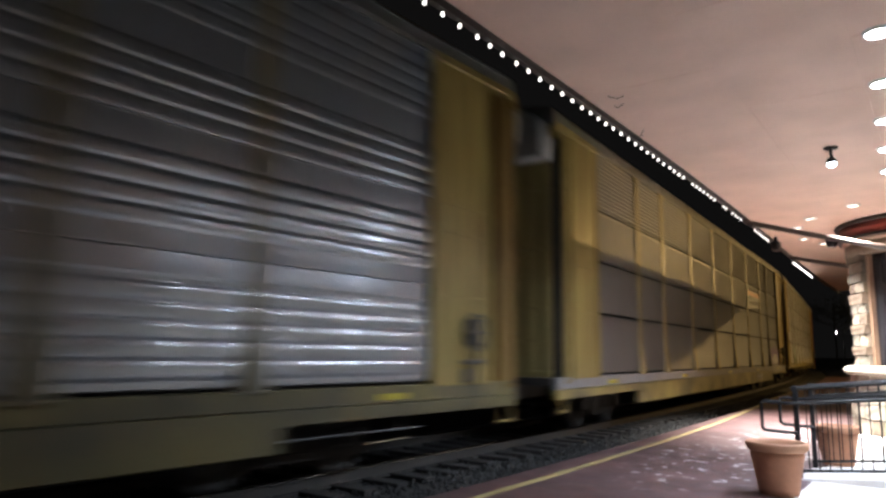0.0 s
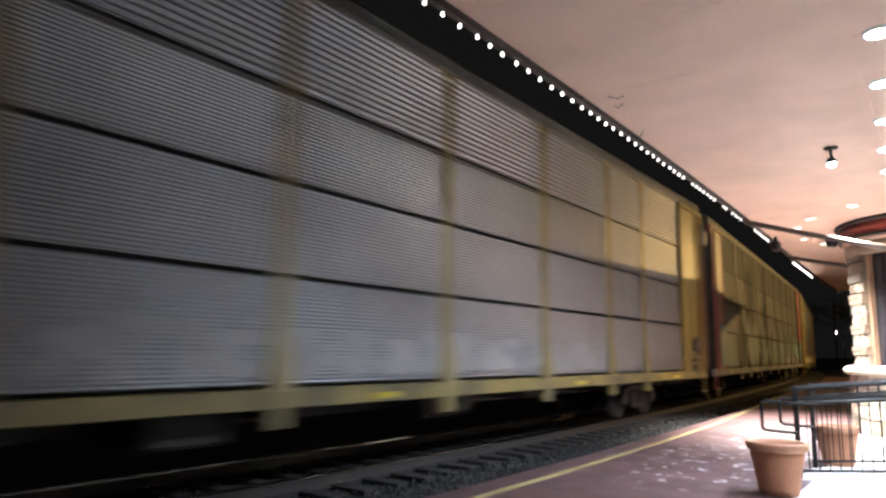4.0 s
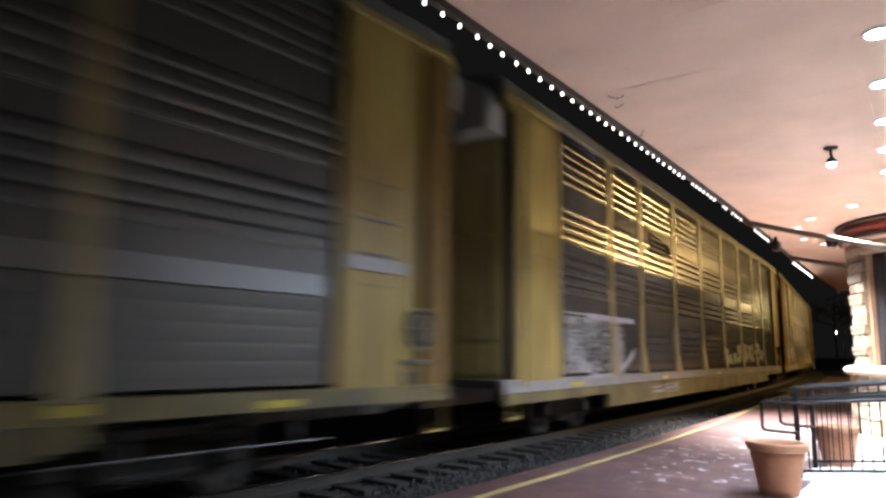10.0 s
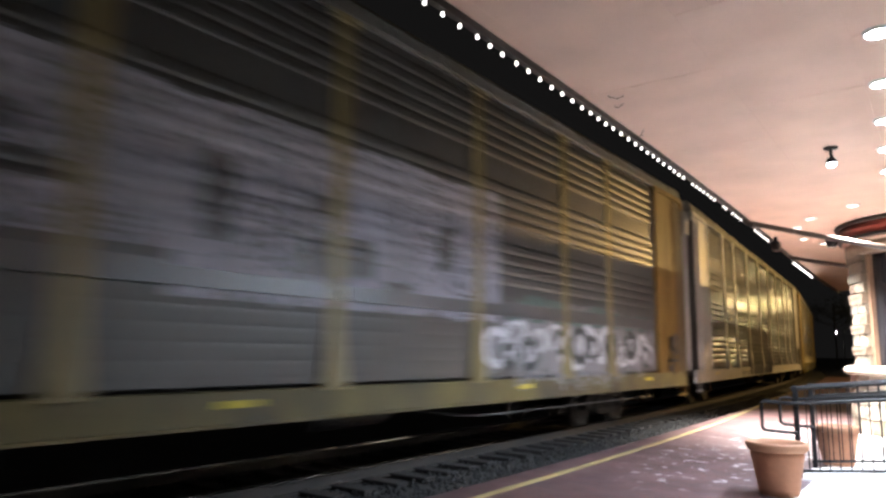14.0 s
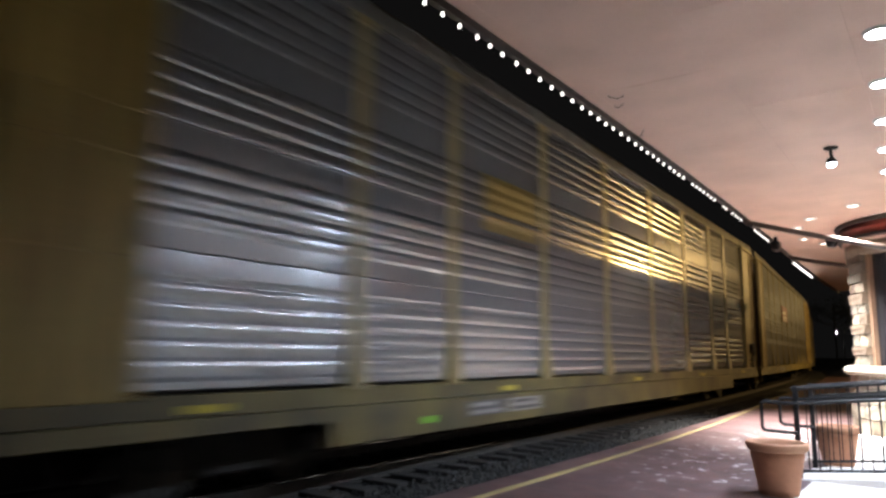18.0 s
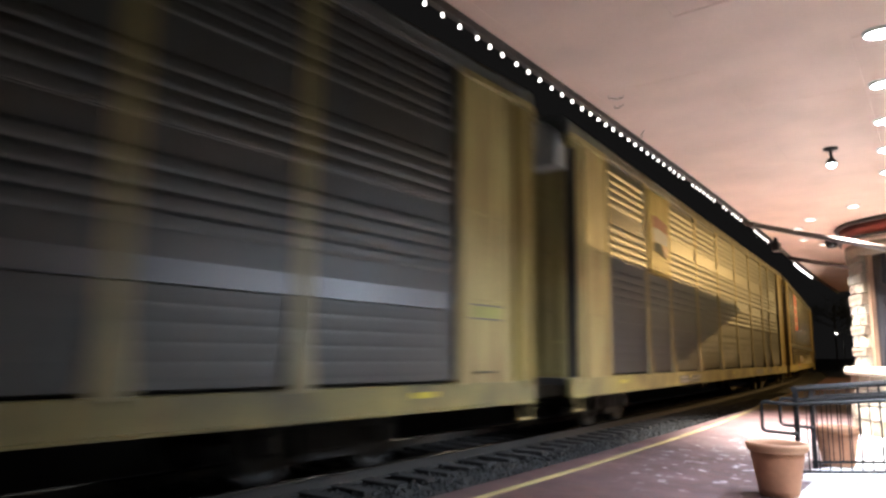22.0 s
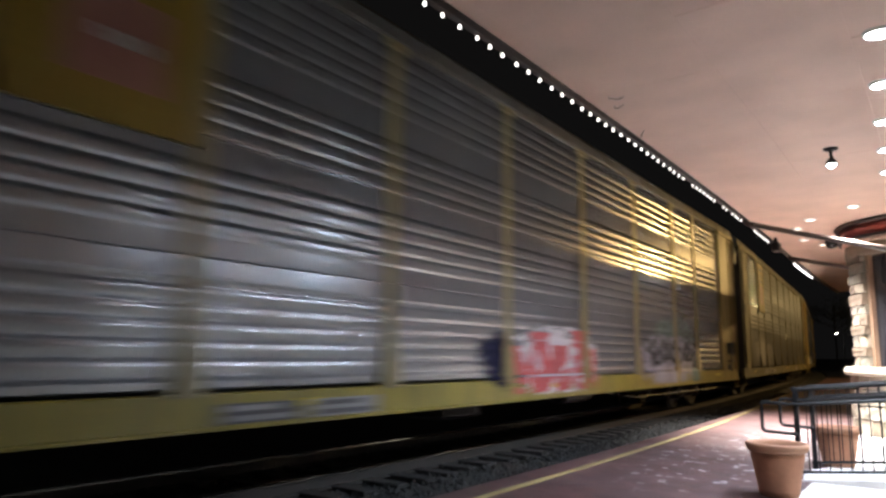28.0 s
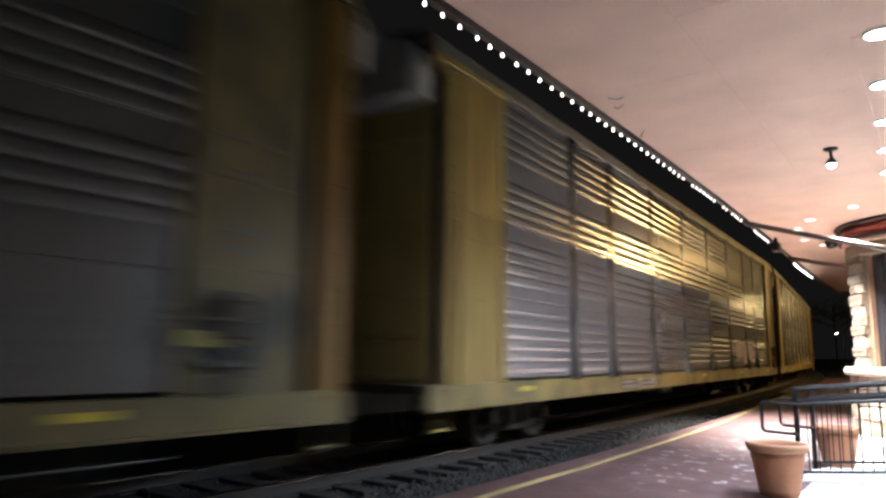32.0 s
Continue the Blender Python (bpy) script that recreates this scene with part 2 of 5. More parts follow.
SPRAY_PALE = paint("faded_pale_spray_paint", (0.20, 0.20, 0.215), 0.5, streak=1, dirt=(0.11, 0.11, 0.11), dirt_amount=0.8)
ORANGE = paint("orange_sign_paint", (0.48, 0.115, 0.03), 0.5)
MAROON = paint("maroon_sign_paint", (0.20, 0.02, 0.04), 0.4)
SIGN_RED = paint("red_sign_paint", (0.48, 0.04, 0.03), 0.4)
SIGN_WHITE = paint("white_sign_paint", (0.70, 0.68, 0.65), 0.45)
SIGN_DARK = paint("dark_sign_paint", (0.02, 0.02, 0.025), 0.45)
SIGN_GREEN = paint("dark_green_sign_paint", (0.02, 0.05, 0.035), 0.45)
SIGN_PINK = paint("faded_pink_sign_paint", (0.33, 0.155, 0.12), 0.45)
EMBLEM_DARK = paint("matt_black_emblem_paint", (0.008, 0.008, 0.009), 0.9, spec=0.05, bump=0)
EMBLEM_RED = paint("faded_red_emblem_paint", (0.17, 0.03, 0.028), 0.6)
EMBLEM_GREEN = paint("blackish_green_emblem_paint", (0.008, 0.016, 0.011), 0.7)
EMBLEM_GOLD = paint("faded_golden_emblem_paint", (0.19, 0.135, 0.03), 0.5)
PLATE_GREY = paint("grey_stencil_plate", (0.27, 0.27, 0.275), 0.5)
PLATE_DARK = paint("dark_stencil_plate", (0.07, 0.07, 0.08), 0.5)


# ---- mesh helpers ----
def part(name, bm, material, parent=None, label="", smooth=False):
    """Links a bmesh, or a mesh already made, as one object under a thing."""
    if isinstance(bm, bmesh.types.BMesh):
        me = bpy.data.meshes.new(name)
        bm.normal_update()
        bm.to_mesh(me)
        bm.free()
        me.materials.append(material)
        if smooth:
            me.polygons.foreach_set("use_smooth", [True] * len(me.polygons))
    else:
        me = bm
    ob = new(name, me)
    if parent:
        ob.parent = parent
    if label:
        ob["label"] = label
    return ob


def mesh_of(name, verts, faces, material, smooth=False):
    me = bpy.data.meshes.new(name)
    me.from_pydata([tuple(v) for v in verts], [], faces)
    me.materials.append(material)
    if smooth:
        me.polygons.foreach_set("use_smooth", [True] * len(me.polygons))
    me.validate()
    me.update()
    return me


def empty(name, m=None):
    ob = new(name)
    ob.empty_display_size = 0.3
    if m is not None:
        ob.matrix_basis = m
    return ob


def add_box(bm, x0, x1, y0, y1, z0, z1, bevel=0.0):
    v = [bm.verts.new((x, y, z)) for z in (z0, z1) for x, y in ((x0, y0), (x1, y0), (x1, y1), (x0, y1))]
    fs = [bm.faces.new([v[i] for i in f]) for f in ((3, 2, 1, 0), (4, 5, 6, 7), (0, 1, 5, 4), (1, 2, 6, 5), (2, 3, 7, 6), (3, 0, 4, 7))]
    if bevel:
        edges = list({e for f in fs for e in f.edges})
        bmesh.ops.bevel(bm, geom=edges, offset=bevel, segments=1, affect="EDGES")
    return bm


def box(x0, x1, y0, y1, z0, z1, bevel=0.0):
    return add_box(bmesh.new(), x0, x1, y0, y1, z0, z1, bevel)


def add_tube(bm, pts, r, n=8, cap=True):
    """A round bar through points."""
    pts = [Vector(p) for p in pts]
    rings = []
    for i, p in enumerate(pts):
        d = (pts[min(i + 1, len(pts) - 1)] - pts[max(i - 1, 0)]).normalized()
        a = d.orthogonal().normalized() if abs(d.z) > 0.99 else d.cross(Vector((0, 0, 1))).normalized()
        b = d.cross(a)
        rings.append([bm.verts.new(p + r * (math.cos(t) * a + math.sin(t) * b)) for t in (2 * math.pi * k / n for k in range(n))])
    for r0, r1 in zip(rings, rings[1:]):
        for k in range(n):
            bm.faces.new((r0[k], r0[(k + 1) % n], r1[(k + 1) % n], r1[k]))
    if cap:
        bm.faces.new(rings[0][::-1])
        bm.faces.new(rings[-1])
    return bm


def tube(pts, r, n=8):
    return add_tube(bmesh.new(), pts, r, n)


def lathe(profile, n=32, centre=(0, 0)):
    """Turns (radius, height) pairs round an upright axis."""
    bm = bmesh.new()
    rings = []
    for r, z in profile:
        if r < 1e-6:
            rings.append([bm.verts.new((centre[0], centre[1], z))] * n)
        else:
            rings.append([bm.verts.new((centre[0] + r * math.cos(2 * math.pi * k / n), centre[1] + r * math.sin(2 * math.pi * k / n), z)) for k in range(n)])
    for a, b in zip(rings, rings[1:]):
        for k in range(n):
            q = [a[k], a[(k + 1) % n], b[(k + 1) % n], b[k]]
            u = []
            for v in q:
                if v not in u:
                    u.append(v)
            if len(u) > 2:
                bm.faces.new(u)
    bmesh.ops.recalc_face_normals(bm, faces=bm.faces)
    return bm


def sweep(name, profile, s0, s1, step, material, closed=True, smooth=False):
    """A closed outline of (lateral, height) pairs carried along the track from s0 to s1."""
    n = max(1, int(math.ceil((s1 - s0) / step)))
    verts, faces = [], []
    for i in range(n + 1):
        s = s0 + (s1 - s0) * i / n
        verts += [on(s, l(s) if callable(l) else l, z) for l, z in profile]
    k = len(profile)
    for i in range(n):
        for j in range(k if closed else k - 1):
            a, b = i * k + j, i * k + (j + 1) % k
            faces.append((a, b, b + k, a + k))
    if closed:
        faces += [tuple(range(k))[::-1], tuple(n * k + j for j in range(k))]
    return mesh_of(name, verts, faces, material, smooth)


# ---- ground, track and platform ----
def structure(name, mesh, label, category):
    return tagged(new(name, mesh), label, category, kind="structure")


structure("ground", mesh_of("ground", [(-3000, -3000, -0.75), (3000, -3000, -0.75), (3000, 3000, -0.75), (-3000, 3000, -0.75)], [(0, 1, 2, 3)], EARTH),
          "dark bare earth round the railway at night", "ground")


def ballast_mesh():
    verts, faces, rng = [], [], random.Random(3)
    lats = [-4.6, -3.4, -2.6, -2.0, -1.5, -1.0, -0.5, 0.0, 0.5, 1.0, 1.3, 1.6, 1.9, 2.2, 2.45, 2.62]
    steps = [-420 + 20 * i for i in range(19)] + [-40 + 0.35 * i for i in range(400)] + [100 + 15 * i for i in range(32)]
    for s in steps:
        for l in lats:
            z = -0.20 if abs(l) < 1.6 else -0.20 - 0.045 * (abs(l) - 1.6)
            if l < -2:
                z -= 0.5 * (abs(l) - 2.0) * 0.4
            if l > 2.5:
                z = -0.10
            verts.append(on(s, l, z + rng.uniform(-0.02, 0.02)))
    k = len(lats)
    for i in range(len(steps) - 1):
        for j in range(k - 1):
            a = i * k + j
            faces.append((a, a + 1, a + k + 1, a + k))
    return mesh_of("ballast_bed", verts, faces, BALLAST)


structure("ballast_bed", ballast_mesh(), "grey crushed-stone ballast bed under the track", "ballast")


def loose_stones():
    rng, verts, faces = random.Random(17), [], []
    octa = ((0, 2, 4), (2, 1, 4), (1, 3, 4), (3, 0, 4), (2, 0, 5), (1, 2, 5), (3, 1, 5), (0, 3, 5))
    for k in range(9000):
        s, l = 2 + 34 * rng.random() ** 1.4, rng.choice((rng.uniform(0.85, 2.6), rng.uniform(0.85, 2.6), rng.uniform(1.4, 2.5), rng.uniform(-0.65, 0.65)))
        r = rng.uniform(0.018, 0.042)
        z = (-0.20 if l < 1.6 else -0.20 - 0.045 * (l - 1.6)) + r * 0.4 + (0.03 * (l - 2.2) / 0.3 if l > 2.2 else 0)
        p, n = on(s, l, z), len(verts)
        a, q = rng.uniform(0, 6.28), [r * rng.uniform(0.7, 1.3) for _ in range(6)]
        d = Vector((math.cos(a), math.sin(a), rng.uniform(-0.3, 0.3)))
        e = Vector((-math.sin(a), math.cos(a), rng.uniform(-0.3, 0.3)))
        verts += [p + d * q[0], p - d * q[1], p + e * q[2], p - e * q[3], p + Vector((0, 0, q[4])), p - Vector((0, 0, q[5]))]
        faces += [(n + i, n + j, n + m) for i, j, m in octa]
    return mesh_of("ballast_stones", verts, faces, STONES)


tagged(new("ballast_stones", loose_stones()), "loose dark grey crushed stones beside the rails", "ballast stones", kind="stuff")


def rail_profile(c):
    h = [(-0.07, -0.18), (0.07, -0.18), (0.07, -0.165), (0.012, -0.15), (0.012, -0.045), (0.036, -0.035), (0.036, -0.018),
         (-0.036, -0.018), (-0.036, -0.035), (-0.012, -0.045), (-0.012, -0.15), (-0.07, -0.165)]
    return [(c + x, z) for x, z in h]


def head_profile(c):
    """Running head with side faces sloped one in five to mirror the added wall lamps as glints, and a low crown."""
    half = [(0.0375, -0.0178), (0.0343, -0.0020), (0.030, 0.0012), (0.018, 0.0030), (0.0, 0.0036)]
    return [(c + x, z) for x, z in half] + [(c - x, z) for x, z in half[-2::-1]]


for side in (1, -1):
    rail = structure("rail", sweep("rail", rail_profile(side * 0.7535), -420, 560, 3.0, RAILWEB), "worn steel rail with a polished running head", "rail")
    part("rail_head", sweep("rail_head", head_profile(side * 0.7535), -420, 560, 1.0, RAILHEAD), None, rail, "polished running surface")

PLATFORM_FROM, PLATFORM_TO, WALL_LAT = -22.0, 60.0, 9.6
structure("pavement", sweep("pavement", [(2.55, -0.7), (14.0, -0.7), (14.0, 0.0), (2.55, 0.0)], PLATFORM_FROM, PLATFORM_TO, 1.5, PAVING),
                     "dark red brick station platform with pale worn patches", "platform")


structure("apron", sweep("apron", [(5.5, -0.05), (WALL_LAT, -0.05), (WALL_LAT, 0.005), (5.5, 0.005)], PLATFORM_FROM, 31.0, 1.5, CONCRETE), "pale concrete apron along the station", "pavement")


def line_lat(s):
    return 2.95 - 0.0013 * max(0.0, min(s, 26) - 6.5) ** 2


structure("platform_line", sweep("platform_line", [(lambda s: line_lat(s) - 0.05, 0.0), (lambda s: line_lat(s) + 0.05, 0.0), (lambda s: line_lat(s) + 0.05, 0.004), (lambda s: line_lat(s) - 0.05, 0.004)],
                                 PLATFORM_FROM, 40, 1.0, LINE), "worn yellow safety line painted along the platform", "platform line")

# ---- canopy ----
EDGE, CEIL = 4.02, 4.13
CANOPY_FROM, CANOPY_TO = -16.0, 31.2


def edge_lat(s):
    return EDGE + 0.0027 * max(0.0, s - 19.0) ** 2


def ceiling_mesh():
    verts, faces = [], []
    rows = [4.17, 5.36, 6.45, 7.55, 8.65, WALL_LAT]

    def slab(s0, s1, l0, l1, z0=CEIL, z1=CEIL + 0.012):
        n, b = max(2, int((s1 - s0) / 1.2)), len(verts)
        for i in range(n + 1):
            s = s0 + (s1 - s0) * i / n
            a0 = max(l0, edge_lat(s) + 0.004)
            for l, z in ((a0, z0), (max(l1, a0 + 0.01), z0), (max(l1, a0 + 0.01), z1), (a0, z1)):
                verts.append(on(s, l, z))
        for i in range(n):
            for j in range(4):
                faces.append((b + i * 4 + j, b + i * 4 + (j + 1) % 4, b + i * 4 + 4 + (j + 1) % 4, b + i * 4 + 4 + j))
        faces.extend([(b, b + 3, b + 2, b + 1), (b + n * 4, b + n * 4 + 1, b + n * 4 + 2, b + n * 4 + 3)])

    g = 0.0009
    slab(CANOPY_FROM, CANOPY_TO, 3.9, 4.17 - g)
    for r, (l0, l1) in enumerate(zip(rows, rows[1:])):
        s = 6.21 + (1.25 if r % 2 else 0) - 2.45 * 10
        while s < CANOPY_TO:
            a, b = max(s, CANOPY_FROM), min(s + 2.45, CANOPY_TO)
            if b - a > 0.05:
                slab(a + 0.005, b - 0.005, l0 + g, l1 - g)
            s += 2.45
    return mesh_of("ceiling", verts, faces, CEILING)


tagged(new("ceiling", ceiling_mesh()), "pale painted canopy ceiling of butted boards", "ceiling", kind="structure")
structure("canopy_roof", sweep("canopy_roof", [(lambda s: edge_lat(s) + 0.02, CEIL + 0.02), (WALL_LAT + 0.3, CEIL + 0.02), (WALL_LAT + 0.3, CEIL + 0.75), (lambda s: edge_lat(s) + 0.02, CEIL + 0.13)],
                               CANOPY_FROM, CANOPY_TO, 1.5, ROOFING), "dark low-pitched platform canopy roof", "canopy roof")
structure("trim", sweep("trim", [(lambda s: edge_lat(s) - 0.05, 4.06), (lambda s: edge_lat(s) + 0.002, 4.06), (lambda s: edge_lat(s) + 0.002, 4.145), (lambda s: edge_lat(s) - 0.005, 4.27), (lambda s: edge_lat(s) - 0.05, 4.27)],
                        CANOPY_FROM, CANOPY_TO, 0.8, TRIM), "dark brown fascia and gutter along the canopy edge", "fascia")
structure("wall_station", sweep("wall_station", [(WALL_LAT, 0.0), (WALL_LAT + 0.35, 0.0), (WALL_LAT + 0.35, CEIL + 0.5), (WALL_LAT, CEIL + 0.5)], CANOPY_FROM, CANOPY_TO, 2.0, PLASTER),
          "buff station wall behind the platform", "wall")


# ---- lamps under the canopy ----
def can_light(p, lit, watts):
    e = tagged(empty("recessed_downlight", Matrix.Translation(p)), "round recessed downlight glowing warm white in the canopy ceiling", "downlight", "downlights in the canopy ceiling")
    part("bezel", lathe([(0.092, 0.0), (0.092, -0.030), (0.098, -0.032), (0.110, -0.024), (0.116, 0.0)], 32), SIGN_WHITE, e, "white metal ring", True)
    part("lens", lathe([(0.0, -0.004), (0.091, -0.003), (0.091, -0.001), (0.0, -0.001)], 32), ROW_GLOW if lit == "row" else WARM_GLOW, e, "glowing lens")
    if lit == "row":
        d = bpy.data.lights.new("downlight_lamp", "SPOT")
        d.energy, d.color, d.spot_size, d.spot_blend, d.shadow_soft_size = watts, (0.79, 0.93, 1.17), radians(170), 1.0, 0.014
        o = new("downlight_lamp", d)
        o.location = p + Vector((0, 0, -0.008))
    elif lit:
        d = bpy.data.lights.new("downlight_lamp", "SPOT")
        d.energy, d.color, d.spot_size, d.spot_blend, d.shadow_soft_size = watts, (0.96, 0.955, 0.95), radians(92), 1.0, 0.08
        o = new("downlight_lamp", d)
        o.location = p + Vector((0, 0, -0.05))
    return e


ROW = [(-0.44 - 0.073 * (y - 6.37), y) for y in [6.37 + 1.265 * k for k in range(0, 5)]]
RING_C, RING_R = Vector((-0.4, 16.5, 0)), 2.66
RING = [(-1.54, 13.76), (-2.37, 14.64), (-2.78, 15.57), (-2.93, 17.13), (-2.68, 18.06)]
for (x, y), watts in zip(ROW, CAN_WATTS):
    can_light(Vector((x, y, CEIL)), "row", watts)
for x, y in RING:
    can_light(Vector((x, y, CEIL)), "ring", RING_WATTS)


def flood_light():
    base = Vector((-1.29, 9.74, CEIL))
    e = tagged(empty("floodlight", Matrix.Translation(base)), "small dark floodlight with a cool white lamp under the ceiling", "floodlight")
    part("mount_plate", lathe([(0, 0.0), (0.085, 0.0), (0.085, -0.018), (0.06, -0.03), (0, -0.03)], 20), IRON, e)
    part("stem", tube([(0, 0, -0.02), (0.0, 0, -0.10), (0.02, -0.02, -0.15)], 0.02), IRON, e)
    part("housing", lathe([(0.0, -0.13), (0.035, -0.135), (0.058, -0.17), (0.066, -0.215), (0.06, -0.215)], 20), IRON, e, "dark bell-shaped lamp head", True)
    part("lamp_glass", lathe([(0.05, -0.205), (0.054, -0.22), (0.046, -0.245), (0.024, -0.258), (0.0, -0.262)], 20), COOL_GLOW, e, "glowing cool white glass", True)
    d = bpy.data.lights.new("flood_lamp", "SPOT")
    d.energy, d.color, d.shadow_soft_size, d.spot_size, d.spot_blend = FLOOD_WATTS, (0.62, 0.80, 1.0), 0.08, radians(104), 0.5
    o = new("flood_lamp", d)
    eye = base + Vector((-0.02, -0.02, -0.33))
    o.matrix_basis = look(eye, eye + Vector((-0.5, -0.5, -0.72)))


flood_light()


# ---- unseen lamps added on the station wall to put glints on the rails ----
for y in (7.15, 8.75, 9.5, 12.35, 13.3, 15.1):
    p = on(y, WALL_LAT, 1.55)
    e = tagged(empty("glint_lamp", Matrix.Translation(p)), "small unseen lamp added low on the station wall for rail glints", "wall lamp", "bulkhead lamps on the station wall")
    part("backplate", box(-0.03, 0.0, -0.09, 0.09, -0.09, 0.09, 0.01), IRON, e)
    part("lamp_glass", lathe([(0.0, -0.05), (0.03, -0.042), (0.05, -0.015), (0.05, 0.015), (0.03, 0.042), (0.0, 0.05)], 14, (-0.06, 0.0)), GLINT_GLOW, e, "glowing cool white glass", True)

# ---- string of bulbs along the canopy edge ----
def bulb_string():
    e = tagged(empty("light_string", Matrix.Translation(on(10, EDGE - 0.03, 3.99))), "string of lit pear-shaped bulbs along the canopy edge", "string lights")
    inv = e.matrix_basis.inverted()
    rng = random.Random(8)
    pts = [inv @ on(s, edge_lat(s) - 0.03, 4.068 - 0.006 * math.sin(s * 9)) for s in np.arange(-3, 18.6, 0.3)]
    part("cable", tube(pts, 0.006, 5), TRIM, e)
    glass = lathe([(0.0, -0.044), (0.007, -0.042), (0.012, -0.035), (0.0145, -0.027), (0.012, -0.015), (0.008, -0.005), (0.006, 0.0)], 12)
    gm = part("bulb", glass, BULB_GLOW, e, "", True)
    cap = part("socket", lathe([(0.0, 0.03), (0.012, 0.03), (0.013, -0.004), (0.010, -0.006), (0, -0.006)], 8), TRIM, gm)
    first, s = True, 1.9
    while s < 17.6:
        m = Matrix.Translation(inv @ on(s, edge_lat(s) - 0.03, 4.052)) @ pose(0, 0, 0, rng.uniform(-12, 12), rng.uniform(-12, 12), 0)
        if first:
            gm.matrix_basis = m
            first = False
        elif not any(a < s < b for a, b in ((9.85, 10.1), (11.55, 11.8), (12.25, 12.5), (13.35, 14.4), (16.4, 17.6))):
            b = gm.copy()
            scene.collection.objects.link(b)
            b.matrix_basis = m
            c = cap.copy()
            scene.collection.objects.link(c)
            c.parent = b
        s += 0.2165 + rng.uniform(-0.03, 0.03)


bulb_string()
tl = tagged(empty("tube_light"), "thin lit light tube along the canopy edge", "tube light")
part("tube", tube([on(s, edge_lat(s) - 0.03, 4.005) for s in np.linspace(20.3, 24.3, 9)], 0.012, 8), TUBE_GLOW, tl)
part("clip", box(-0.03, 0.03, -0.02, 0.02, 0, 0.04), TRIM, tl).location = on(20.4, edge_lat(20.4) - 0.03, 4.0)
part("clip", box(-0.03, 0.03, -0.02, 0.02, 0, 0.04), TRIM, tl).location = on(24.2, edge_lat(24.2) - 0.03, 4.0)

# ---- loose ends of wire on the ceiling ----
for p, q in (((-2.83, 6.40), (-2.71, 6.49)), ((-2.90, 6.71), (-2.80, 6.70)), ((-3.07, 7.84), (-2.95, 7.66))):
    u = Vector((q[0] - p[0], q[1] - p[1], 0))
    e = tagged(empty("wire_stub", Matrix.Translation((p[0], p[1], CEIL))), "short bent end of loose dark wire hanging from the ceiling", "wire", "wire ends on the ceiling")
    part("wire", tube([(0, 0, 0), (0, 0, -0.02), u * 0.3 + Vector((0.02, 0, -0.035)), u * 0.7 + Vector((-0.02, 0, -0.03)), u + Vector((0, 0, -0.012)), u], 0.004, 6), TRIM, e)

# ---- drain pipes, speaker and camera dome ----
for a, b in (((-3.34, 13.7, 3.99), (-0.5, 13.7, 3.14)), ((-3.63, 19.2, 3.98), (-1.6, 19.2, 3.48))):
    e = tagged(empty("drain_pipe", Matrix.Translation(a)), "dark round drain pipe sloping down from the canopy gutter", "drain pipe")
    v = Vector(b) - Vector(a)
    part("pipe", tube([(0, 0, 0.06), (0.03, 0, 0.0), v * 0.3, v * 0.6, v], 0.05, 12), PIPE, e, "", True)
    part("collar", tube([v * 0.04, v * 0.07], 0.062, 12), PIPE, e, "", True)

e = tagged(empty("loudspeaker", Matrix.Translation(on(16.35, 4.12, 3.95))), "small dark box-shaped loudspeaker fixed at the canopy edge", "loudspeaker")
part("cabinet", box(-0.09, 0.09, -0.12, 0.12, -0.14, 0.08, 0.03), TRIM, e)
part("bracket", box(-0.03, 0.03, -0.03, 0.03, 0.08, 0.18), IRON, e)
part("grille", box(-0.07, 0.07, -0.135, -0.122, -0.12, 0.06, 0.005), IRON, e, "dark pressed grille")
e = tagged(empty("camera_dome", Matrix.Translation((-2.40, 17.3, CEIL))), "dark smoked camera dome hanging from the ceiling", "camera dome")
part("housing", lathe([(0, 0), (0.13, 0), (0.14, -0.06), (0.15, -0.12), (0.0, -0.12)], 20), IRON, e, "", True)
part("dome", lathe([(0.13, -0.12), (0.125, -0.17), (0.09, -0.22), (0.0, -0.24)], 20), GLASS_DARK, e, "smoked glass dome", True)


